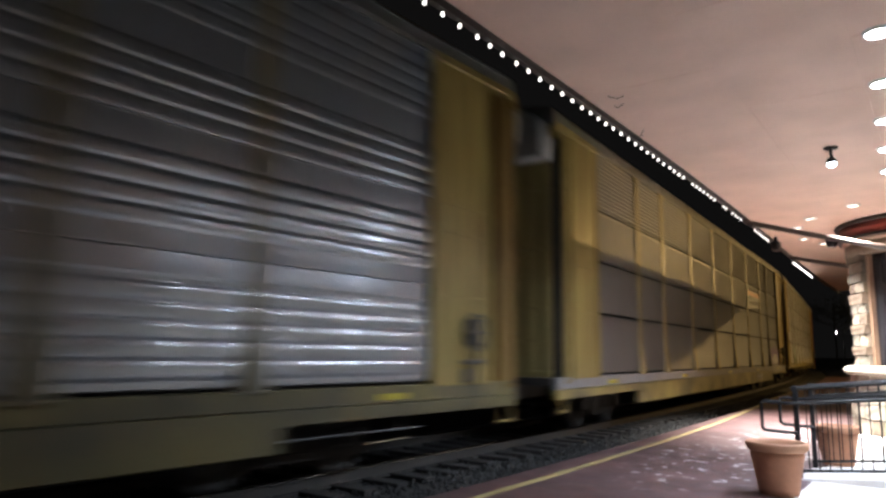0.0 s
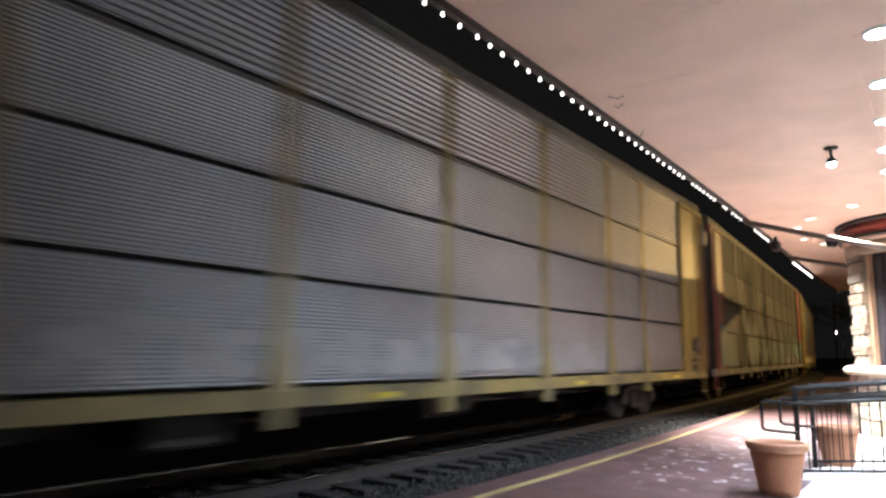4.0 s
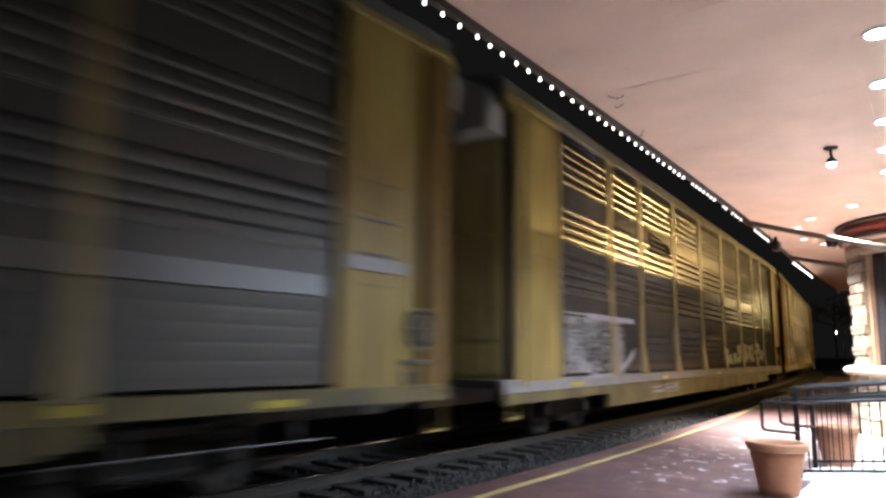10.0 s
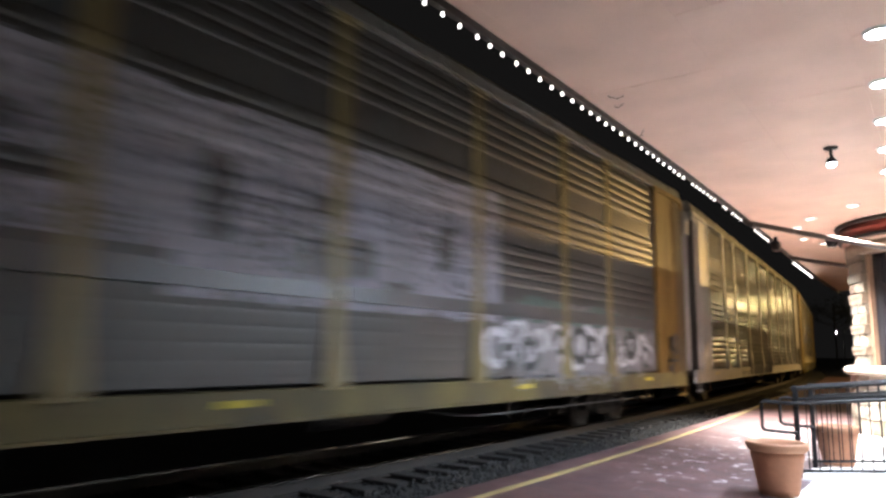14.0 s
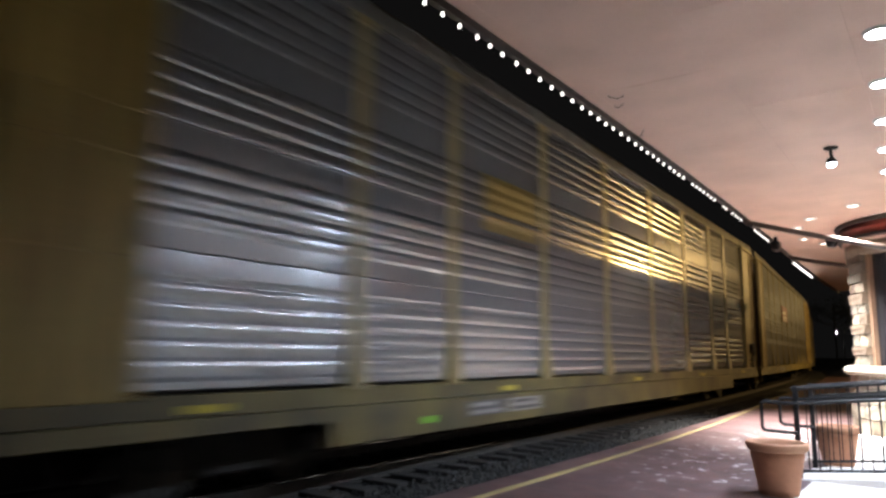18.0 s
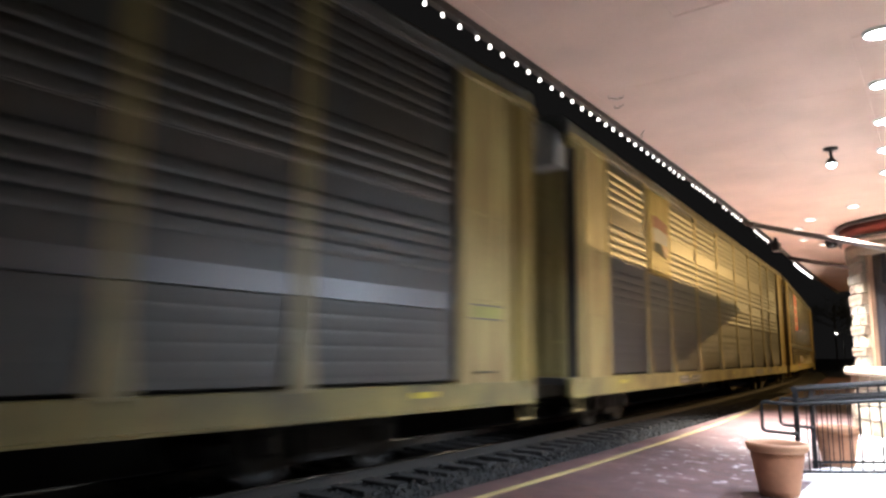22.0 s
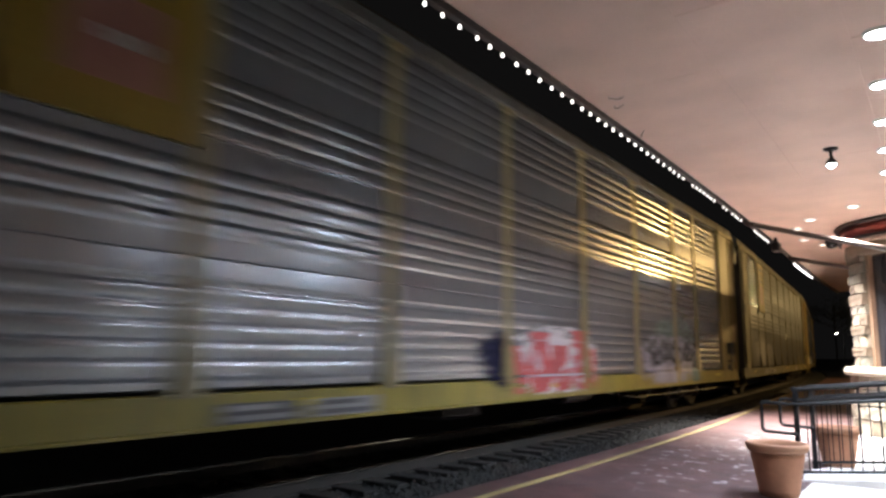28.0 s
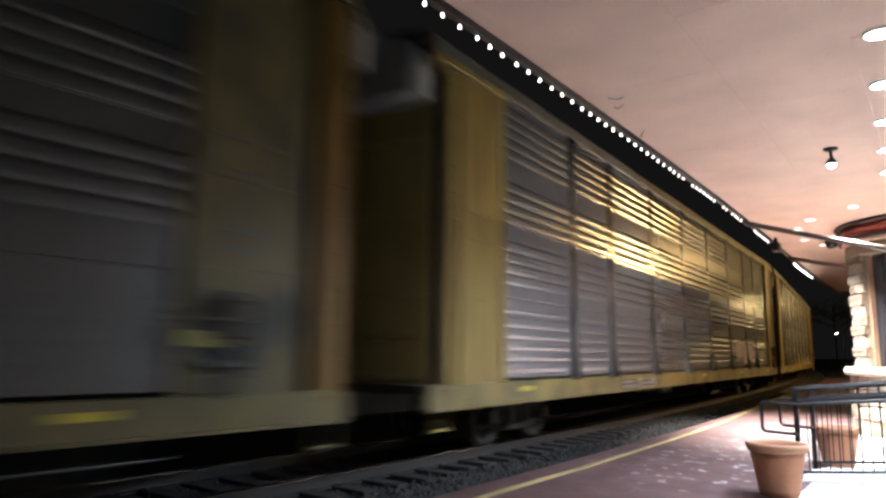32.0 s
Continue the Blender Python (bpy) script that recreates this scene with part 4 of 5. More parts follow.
def brake_pipe_bm():
    bm = add_tube(bmesh.new(), [(1.10, 3.2, 0.70), (1.30, 4.2, 0.56), (1.36, 4.8, 0.52), (1.36, 11.8, 0.52)], 0.013, 8)
    for y in (5.6, 7.8, 9.6, 11.4):
        add_box(bm, 1.345, 1.375, y - 0.015, y + 0.015, 0.50, 0.94)
    return bm


def roof_bm():
    bm = bmesh.new()
    prof = [(1.58, 5.44), (1.595, 5.49), (1.585, 5.66), (1.52, 5.74), (1.1, 5.82), (0.6, 5.86), (0, 5.88)]
    prof = prof + [(-x, z) for x, z in prof[-2::-1]]
    prof += [(-1.5, 5.44), (1.5, 5.44)]
    ys = [-HALF + 0.03, HALF - 0.03]
    rings = [[bm.verts.new((x, y, z)) for x, z in prof] for y in ys]
    k = len(prof)
    for j in range(k):
        bm.faces.new((rings[0][j], rings[0][(j + 1) % k], rings[1][(j + 1) % k], rings[1][j]))
    bm.faces.new(rings[0][::-1])
    bm.faces.new(rings[1])
    for i in range(-11, 12):
        y = i * 1.16
        add_box(bm, -1.05, 1.05, y - 0.02, y + 0.02, 5.78, 5.895)
        for sg in (-1, 1):
            add_box(bm, sg * 1.585 - 0.02, sg * 1.585 + 0.02, y - 0.05, y + 0.05, 5.50, 5.66)
    bmesh.ops.recalc_face_normals(bm, faces=bm.faces)
    return bm


def underframe_bm():
    bm = bmesh.new()
    add_box(bm, -1.45, 1.45, -HALF, HALF, 0.93, 1.05)
    add_box(bm, -0.28, 0.28, -HALF - 0.2, HALF + 0.2, 0.60, 0.93)
    for y in (-7.0, -4.0, -1.3, 1.3, 4.0, 7.0):
        add_box(bm, -1.4, 1.4, y - 0.1, y + 0.1, 0.72, 0.93)
    add_box(bm, 0.5, 1.2, -2.6, -1.7, 0.50, 0.93, 0.04)
    add_tube(bm, [(0.8, 1.8, 0.68), (0.8, 3.0, 0.68)], 0.2, 10)
    return bm


# Solid filler; its near-black colour stands for the unlit inside of the car.
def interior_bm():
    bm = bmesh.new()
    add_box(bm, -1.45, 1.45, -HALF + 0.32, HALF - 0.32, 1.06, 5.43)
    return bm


def sill_bm(kind):
    def build():
        bm = bmesh.new()
        if kind == "deep":
            add_box(bm, -0.06, 0.05, -9.4, 9.4, 0.44, 0.86, 0.01)
            add_box(bm, -0.06, 0.05, -HALF, -9.6, 0.70, 0.86, 0.01)
            add_box(bm, -0.06, 0.05, 9.6, HALF, 0.70, 0.86, 0.01)
            for sgn in (-1, 1):
                w = [bm.verts.new((x, sgn * y, z)) for x in (-0.055, 0.045) for y, z in ((8.6, 0.5), (9.7, 0.74), (9.7, 0.86), (8.6, 0.86))]
                for f in ((0, 1, 2, 3), (4, 7, 6, 5), (0, 4, 5, 1), (1, 5, 6, 2), (2, 6, 7, 3), (3, 7, 4, 0)):
                    bm.faces.new([w[i] for i in f])
        elif kind == "shallow":
            add_box(bm, -0.06, 0.05, -HALF, HALF, 0.86, 1.06, 0.01)
            for y in POSTS:
                add_box(bm, -0.05, 0.06, y - 0.13, y + 0.13, 0.66, 0.87, 0.01)
        else:
            add_box(bm, -0.06, 0.05, -HALF, HALF, 0.74, 1.06, 0.01)
            add_box(bm, -0.06, 0.07, -HALF, HALF, 0.72, 0.76, 0.006)
        return bm
    return build


def side_strip_bm():
    return add_box(bmesh.new(), -0.06, 0.04, -HALF, HALF, 0.865, 1.06, 0.006)


def wheel_bm():
    bm = lathe([(0, -0.07), (0.10, -0.07), (0.12, -0.03), (0.33, -0.02), (0.36, -0.06), (0.42, -0.065), (0.425, 0.03), (0.455, 0.06), (0.445, 0.075), (0.34, 0.07), (0.12, 0.06), (0, 0.06)], 24)
    bmesh.ops.rotate(bm, verts=bm.verts, matrix=Matrix.Rotation(radians(-90), 3, "Y"))
    return bm


def side_frame_bm():
    """One cast side frame of a truck, with its journal boxes."""
    bm = bmesh.new()
    add_box(bm, -0.08, 0.08, -0.62, 0.62, 0.62, 0.74, 0.02)
    add_box(bm, -0.08, 0.08, -0.40, 0.40, 0.22, 0.33, 0.02)
    for y in (-0.38, 0.38):
        add_box(bm, -0.08, 0.08, y - 0.08, y + 0.08, 0.25, 0.66, 0.02)
    for y in (-0.86, 0.86):
        add_box(bm, -0.10, 0.10, y - 0.15, y + 0.15, 0.32, 0.58, 0.04)
        add_box(bm, -0.08, 0.08, min(y, y * 0.7), max(y, y * 0.7), 0.54, 0.68, 0.02)
    return bm


def bolster_bm():
    return add_box(bmesh.new(), -0.92, 0.92, -0.2, 0.2, 0.42, 0.60, 0.02)


def ladder(parent, y, side, material):
    def rails():
        bm = bmesh.new()
        for u in (-0.12, 0.12):
            add_tube(bm, [(0.05, u, 0.95), (0.06, u, 5.2)], 0.014, 6)
        return bm
    o = put("ladder", cached("ladder", rails, material), parent, y, side, "narrow steel corner ladder")
    for k in range(12):
        r = new("rung", cached("rung", lambda: tube([(0.0, -0.12, 0), (0.06, -0.12, 0), (0.06, 0.12, 0), (0.0, 0.12, 0)], 0.011, 6), material))
        r.parent = o
        r.location = (0, 0, 1.0 + 0.37 * k)
    return o


def patch(name, parent, style, material, inside, u0, u1, z0, z1, du=0.06, dz=0.035, lift=0.004, label=""):
    """Paint laid on the side sheet: cells of the sheet for which inside(u, z) holds."""
    nu, nz = max(1, int((u1 - u0) / du)), max(1, int((z1 - z0) / dz))
    verts, faces, index = [], [], {}

    def vert(i, j):
        if (i, j) not in index:
            z = z0 + (z1 - z0) * j / nz
            x = (0.014 - lean(z, style) if style == "fine" else rib_x(z, style)) if z > 1.1 else 0.052
            index[i, j] = len(verts)
            verts.append((x + lift, u0 + (u1 - u0) * i / nu, z))
        return index[i, j]
    for i in range(nu):
        for j in range(nz):
            u, z = u0 + (u1 - u0) * (i + 0.5) / nu, z0 + (z1 - z0) * (j + 0.5) / nz
            if style == "fine" and any(abs(z - gap) < 0.045 for gap in (2.23, 3.24, 4.27)):
                continue
            if inside(u, z) and not any(abs(u - p) < 0.11 for p in POSTS):
                faces.append((vert(i, j), vert(i + 1, j), vert(i + 1, j + 1), vert(i, j + 1)))
    if faces:
        return put(name, mesh_of(name, verts, faces, material, True), parent, 0, 1, label)


def lettering(seed, period=0.55):
    """Rounded graffiti forms side by side."""
    rng = random.Random(seed)
    sh = [(rng.uniform(0.6, 1.0), rng.uniform(-0.3, 0.3), rng.uniform(2, 5)) for _ in range(60)]

    def f(u, z, z0, z1):
        k = int(math.floor(u / period))
        h, sk, fr = sh[k % 60]
        a = (u / period - k - 0.5) + sk * (z - z0) * 0.3
        zz = (z - z0) / (z1 - z0)
        if not (0.04 < zz < h):
            return False
        body = abs(a) < 0.44 - 0.12 * math.cos(fr * zz * 3)
        gap = noise.noise(Vector((u * 3.1, z * 4.3, fr))) > 0.28
        return body and not gap
    return f


def sign(parent, bay, z0, z1, ground, marks, style, label):
    """A painted board filling a bay, with plain marks on it: (from, to, low, high, material) in fractions."""
    u0, u1 = BAYS[bay][0] + 0.12, BAYS[bay][1] - 0.12
    w = u1 - u0
    o = put("sign_board", mesh_of("sign_board", [(x, y, z) for x in (0.0, 0.055) for y, z in ((u0, z0), (u1, z0), (u1, z1), (u0, z1))],
                                  [(4, 5, 6, 7), (3, 2, 1, 0), (0, 1, 5, 4), (1, 2, 6, 5), (2, 3, 7, 6), (3, 0, 4, 7)], ground), parent, 0, 1, label)
    for a, b, c, d, m in marks:
        y0, y1, q0, q1 = u0 + a * w, u0 + b * w, z0 + c * (z1 - z0), z0 + d * (z1 - z0)
        part("sign_mark", box(0.054, 0.059, y0, y1, q0, q1), m, o)
    return o


def waving_mark(board, bay, z0, z1, low, high, material):
    """A stripe of a waving emblem between two rows of (across, up), in fractions of the board."""
    u0, u1 = BAYS[bay][0] + 0.12, BAYS[bay][1] - 0.12
    ring = [(u0 + a * (u1 - u0), z0 + c * (z1 - z0)) for a, c in low + high[::-1]]
    n = len(ring)
    verts = [(x, y, z) for x in (0.054, 0.060) for y, z in ring]
    faces = [tuple(range(n, 2 * n)), tuple(range(n))[::-1]] + [(k, (k + 1) % n, n + (k + 1) % n, n + k) for k in range(n)]
    o = new("sign_mark", mesh_of("sign_mark", verts, faces, material))
    o.parent = board


def mesh_box(name, x0, x1, y0, y1, z0, z1, material):
    return mesh_of(name, [(x, y, z) for x in (x0, x1) for y, z in ((y0, z0), (y1, z0), (y1, z1), (y0, z1))],
                   [(4, 5, 6, 7), (3, 2, 1, 0), (0, 1, 5, 4), (1, 2, 6, 5), (2, 3, 7, 6), (3, 0, 4, 7)], material)


def stencil(parent, u0, u1, z0, z1, ground, ink, label="stencilled data plate on the sill"):
    o = put("data_plate", mesh_of("data_plate", [(x, y, z) for x in (0.05, 0.058) for y, z in ((u0, z0), (u1, z0), (u1, z1), (u0, z1))],
                                  [(4, 5, 6, 7), (3, 2, 1, 0), (0, 1, 5, 4), (1, 2, 6, 5), (2, 3, 7, 6), (3, 0, 4, 7)], ground), parent, 0, 1, label)
    n = 2
    for k in range(n):
        z = z0 + (z1 - z0) * (k + 0.5) / n
        part("stencil_bar", box(0.057, 0.061, u0 + 0.08, u1 - 0.08 - 0.2 * k, z - 0.025, z + 0.025), ink, o)


def autorack(spec):
    car = tagged(empty("railway_car"), spec["label"], "railway car", "cars of the passing train")
    style, sheet = spec["style"], spec["sheet"]
    frame_m, end_m, sill_m, sill = spec["posts"], spec["ends"], spec["sill_paint"], spec["sill"]
    put("underframe", cached("underframe", underframe_bm, DARK), car, x=0.0)
    put("interior", cached("interior", interior_bm, INNER_SHADE), car, x=0.0, label="near-black box standing in for the shade inside the rack")
    put("roof", cached("roof", roof_bm, ROOF), car, x=0.0, label="dull corrugated roof")
    foot = 1.02 if sill != "shallow" else 0.80
    for sd in (1, -1):
        for k, (y0, y1) in enumerate(BAYS):
            for z0, z1 in TIERS[style]:
                put("side_panel", panel_mesh(style, y0, y1, z0, z1, GALV_NEW if z0 > 3.2 and k in spec.get("fresh", ()) else sheet), car, (y0 + y1) / 2, sd)
        if style == "worn" and spec.get("belt", True):
            for y0, y1 in BAYS:
                put("belt_strip", cached("belt_strip_%.2f" % (y1 - y0), belt_bm(y1 - y0), BELT), car, (y0 + y1) / 2, sd, "bright steel belt strip")
        for y in POSTS:
            w = 0.22
            put("post", cached("post_%s" % foot, post_bm(w, foot), frame_m), car, y, sd)
        for y in (-1, 1):
            o = put("end_panel", cached("end_panel", end_panel_bm, end_m), car, y * (PANEL_END + 0.61), sd)
            lead = y < 0
            for z in (2.18, 3.02, 3.40):
                put("seam", cached("seam", seam_bm, end_m), car, y * (PANEL_END + 0.675), sd, z=z)
            for at in (-0.53, 0.645):
                put("end_stile", cached("end_stile", stile_bm, end_m), car, y * (PANEL_END + 0.61 + at), sd)
            c = put("top_chord", cached("top_chord", chord_bm, end_m), car, y * (PANEL_END + 0.61), sd, "rounded end of the top chord")
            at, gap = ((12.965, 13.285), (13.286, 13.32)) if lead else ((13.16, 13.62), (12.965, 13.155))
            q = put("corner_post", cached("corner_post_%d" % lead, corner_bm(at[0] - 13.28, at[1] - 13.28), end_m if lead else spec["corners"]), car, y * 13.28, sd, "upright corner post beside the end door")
            # shade of the gap put in as a black filler, not a part
            r = put("corner_recess", cached("corner_recess_%d" % lead, recess_shade_bm(gap[0] - 13.28, gap[1] - 13.28), DARK), car, y * 13.28, sd, "dark recess beside the corner post")
            e = put("stirrup_step", cached("stirrup_step", stirrup_bm, end_m), car, y * 13.36, sd, "bent steel sill step")
            if y < 0:
                for w in (o, q, r, e, c):
                    w.matrix_basis = w.matrix_basis @ Matrix.Diagonal((1, -1, 1, 1))
        put("side_sill", cached("sill_" + sill, sill_bm(sill), sill_m), car, 0, sd)
        if sill == "deep":
            put("sill_strip", cached("sill_strip", side_strip_bm, SPRAY_PALE if spec.get("strip") else sill_m), car, 0, sd, "grey strip above the sill")
        ladder(car, 13.46, sd, spec["corners"])
        ladder(car, -13.13, sd, end_m)
        for u in spec.get("reflectors", (-11.0, -5.6, 0.2, 5.6, 11.0)):
            put("reflector", cached("reflector_tape", lambda: box(0.05, 0.057, -0.22, 0.22, 0.90, 0.97), REFLECT_YELLOW), car, u, sd, "yellow reflector tape")
    for sgn in (1, -1):
        o = new("end_hood", cached("end_hood", hood_bm, HOOD))
        o.parent = car
        o.matrix_basis = Matrix.Translation((0, sgn * (HALF + 0.0), 0)) @ Matrix.Diagonal((1, sgn, 1, 1))
        o["label"] = "rounded grey hood over the end door"
        for leaf in (1, -1):
            o = new("end_door", cached("end_door", door_bm, spec["doors"]))
            o.parent = car
            o.matrix_basis = Matrix.Translation((0, sgn * (HALF - 0.28), 0)) @ Matrix.Diagonal((leaf, sgn, 1, 1))
            for z in (1.12, 1.65, 2.2, 3.25, 4.3, 4.86):
                r = new("door_bar", cached("door_bar", door_bar_bm, spec["doors"]))
                r.parent = o
                r.location = (0, 0, z)
        o = new("coupler", cached("coupler", lambda: add_box(add_box(bmesh.new(), -0.10, 0.10, -0.45, 0.30, 0.62, 0.82, 0.02), -0.16, 0.16, 0.20, 0.44, 0.58, 0.88, 0.04), CAST))
        o.parent = car
        o.matrix_basis = Matrix.Translation((0, sgn * 13.85, 0.05)) @ Matrix.Diagonal((1, sgn, 1, 1))
        o["label"] = "grimy knuckle coupler"
        truck = new("truck", cached("truck", bolster_bm, CAST))
        truck.parent = car
        truck.location = (0, sgn * 10.05, 0)
        truck["label"] = "grimy cast-steel two-axle truck"
        for sd in (1, -1):
            o = new("side_frame", cached("side_frame", side_frame_bm, CAST))
            o.parent = truck
            o.location = (sd * 0.92, 0, 0)
            for y in (-0.18, 0, 0.18):
                o = new("spring", cached("spring", lambda: tube([(0, 0, 0.33), (0, 0, 0.60)], 0.07, 8), CAST))
                o.parent = truck
                o.location = (sd * 0.92, y, 0)
        for y in (-0.86, 0.86):
            axle = new("wheelset", cached("axle", lambda: tube([(-0.95, 0, 0), (0.95, 0, 0)], 0.075, 12), CAST))
            axle.parent = car
            axle.location = (0, sgn * 10.05 + y, 0.425)
            axle["label"] = "turning steel axle"
            AXLES.append((axle, car))
            for sd in (1, -1):
                w = new("wheel", cached("wheel", wheel_bm, CAST, True))
                w.parent = axle
                w.matrix_basis = Matrix.Translation((sd * 0.76, 0, 0)) @ Matrix.Diagonal((sd, 1, 1, 1))
        if spec.get("brake", 12.5):
            put("brake_gear", cached("brake_gear", brake_wheel_bm, GEAR), car, spec.get("brake", 12.5), sgn, "dark hand brake wheel and gear")
    if spec.get("pipe"):
        put("brake_pipe", cached("brake_pipe", brake_pipe_bm, PIPE_STEEL), car, x=0.0, label="thin steel brake pipe under the car")
    spec["extra"](car, style) if "extra" in spec else None
    return car


SHIFTS = {7: 0.35}


def car_pose(n, t):
    s = 24.5 + PITCH * n + SHIFTS.get(n, 0.0) - (TRAIN_A * t * t + TRAIN_B * t + TRAIN_C)
    xa, ya, _ = along(s - 10.05)
    xb, yb, _ = along(s + 10.05)
    return Matrix.Translation(((xa + xb) / 2, (ya + yb) / 2, 0)) @ Matrix.Rotation(math.atan2(-(xb - xa), yb - ya), 4, "Z")


# ---- the cars, in the order in which they pass ----
def base(label, **k):
    d = dict(label=label, style="rib", sheet=GALV, posts=POST_YELLOW, ends=YELLOW, doors=DOOR_OLIVE, corners=RUST_YELLOW, sill="plain", sill_paint=SILL_YELLOW)
    d.update(k)
    return d


def fleck(u, z):
    """A steady random number for a spot of the sheet."""
    q = math.sin(u * 127.1 + z * 311.7) * 43758.5453
    return q - math.floor(q)


def blob(u0, u1, z0, z1, seed=1, rough=0.35, soft=0.55):
    """An uneven rounded spot that fills its box, its edge dusted out like spray."""
    off = Vector((seed * 5.1, seed * 2.3, 0))
    uc, zc, a, b = (u0 + u1) / 2, (z0 + z1) / 2, (u1 - u0) / 2, (z1 - z0) / 2
    return lambda u, z: ((u - uc) / a) ** 2 + ((z - zc) / b) ** 2 < 1 + rough * 2 * noise.noise(Vector((u * 1.7, z * 2.2, 0)) + off) + soft * (fleck(u, z) - 0.5) * 2


def daub(car, style, m, u0, u1, z0, z1, seed=1, rough=0.35):
    patch("graffiti", car, style, m, blob(u0, u1, z0, z1, seed, rough), u0 - 0.2, u1 + 0.2, max(z0 - 0.1, 0.76), z1 + 0.1, label="spray-painted blot")


def letters(car, style, m, u0, u1, z0, z1, seed, period=0.55, lift=0.004, edge=None):
    f = lettering(seed, period)
    if edge:
        patch("graffiti", car, style, edge, blob(u0, u1, z0, z1, seed, 0.25), u0 - 0.1, u1 + 0.1, z0, z1 + 0.05, label="spray-painted ground of the graffiti")
        lift = 0.008
    patch("graffiti", car, style, m, lambda u, z: f(u, z, z0, z1), u0, u1, z0, z1, lift=lift, label="spray-painted rounded forms")


FORMS = ("111100100100111", "110101110101101", "111100110100111", "111100111001111", "111010010010010", "111101101101111", "101101111101101")


def block_forms(car, st, m, u0, u1, z0, z1, seed, count, gone=0.12):
    """Heavy block forms side by side, five strokes high and three wide, partly rubbed out."""
    rng = random.Random(seed)
    pick = [rng.choice(FORMS) for _ in range(count)]

    def inside(u, z):
        k = (u - u0) / (u1 - u0) * count
        i, a = int(k), k - int(k)
        if i >= count or a > 0.9:
            return False
        r, c = min(4, int((z1 - z) / (z1 - z0) * 5)), min(2, int(a / 0.9 * 3))
        return pick[i][r * 3 + c] == "1" and fleck(u, z) > gone
    patch("graffiti", car, st, m, inside, u0, u1, z0, z1, label="pale heavy block forms")


def bubbles(car, st, m, u0, u1, z0, z1, seed, count, lift=0.009):
    """Swollen rounded forms: rings and loops of spray paint that overlap."""
    rng = random.Random(seed)
    rings = []
    for k in range(count):
        r = (z1 - z0) * rng.uniform(0.22, 0.42)
        rings.append((u0 + (u1 - u0) * (k + rng.uniform(0.2, 0.8)) / count, rng.uniform(z0 + r, max(z0 + r, z1 - r)), r, rng.uniform(0.35, 0.6) * r))

    def inside(u, z):
        return any(abs(math.hypot((u - a) * 0.9, z - c) - r + w / 2) < w / 2 for a, c, r, w in rings) and fleck(u, z) > 0.06
    patch("graffiti", car, st, m, inside, u0 - 0.3, u1 + 0.3, z0, z1, du=0.04, dz=0.0175, lift=lift, label="swollen rounded spray-painted forms")


def plates(car, z0=0.77, z1=0.96):
    stencil(car, -6.75, -5.75, z0, z1, PLATE_DARK, PLATE_GREY, "dark stencilled plate on the sill")
    stencil(car, -5.6, -4.55, z0, z1, PLATE_GREY, PLATE_DARK, "grey stencilled plate on the sill")


def hatch(car, u, half, z0, z1, m):
    h = put("hatch", mesh_box("hatch", 0.046, 0.062, -half, half, z0, z1, m), car, u, 1, "framed access hatch in the corner sheet")
    part("hatch_lip", box(0.06, 0.10, -half - 0.03, half + 0.03, z1 - 0.02, z1 + 0.015), DARK, h)
    for k in (0.52, 0.70):
        part("hatch_bar", box(0.061, 0.07, -half + 0.06, half - 0.06, z0 + k * (z1 - z0), z0 + k * (z1 - z0) + 0.018), DARK, h)


def end_labels(car, u0, u1, z):
    """A small lime data label between two dark rules on the corner sheet."""
    put("data_label", mesh_box("data_label", 0.046, 0.052, u0, u1, z, z + 0.15, LABEL_LIME), car, 0, 1, "faded lime data label")
    for q in (z - 0.03, z + 0.16):
        put("stencil_bar", mesh_box("stencil_bar", 0.046, 0.053, u0 - 0.03, u1 + 0.03, q, q + 0.02, PLATE_DARK), car, 0, 1, "thin dark stencilled rule")
    put("corner_handle", cached("corner_handle", lambda: tube([(0.04, -0.18, 0), (0.09, -0.18, 0), (0.09, 0.18, 0), (0.04, 0.18, 0)], 0.012, 6), DARK), car, u0 + 0.3, 1, "short grab iron", z=1.2)


def bars(car, rows):
    for u0, u1, z0, z1 in rows:
        put("stencil_bar", mesh_box("stencil_bar", 0.055, 0.060, u0, u1, z0, z1, PLATE_DARK), car, 0, 1, "small dark stencilled bar")


def extra_b(car, st):
    for z0, z1, m in ((3.82, 4.02, ORANGE), (3.66, 3.78, SIGN_DARK), (3.40, 3.48, PLATE_GREY)):
        patch("painted_stripe", car, st, m, lambda u, z: True, 4.45, 6.95, z0, z1, label="painted emblem stripe")
    daub(car, st, PURPLE, 8.9, 12.6, 1.10, 1.85, 3, 0.3)
    letters(car, st, SPRAY_WHITE, 9.6, 11.6, 1.15, 1.6, 5, 0.5, 0.008)
    daub(car, st, PLATE_GREY, 8.2, 12.8, 0.78, 1.08, 4, 0.3)
    stencil(car, 5.2, 6.6, 0.56, 0.78, PLATE_GREY, PLATE_DARK)


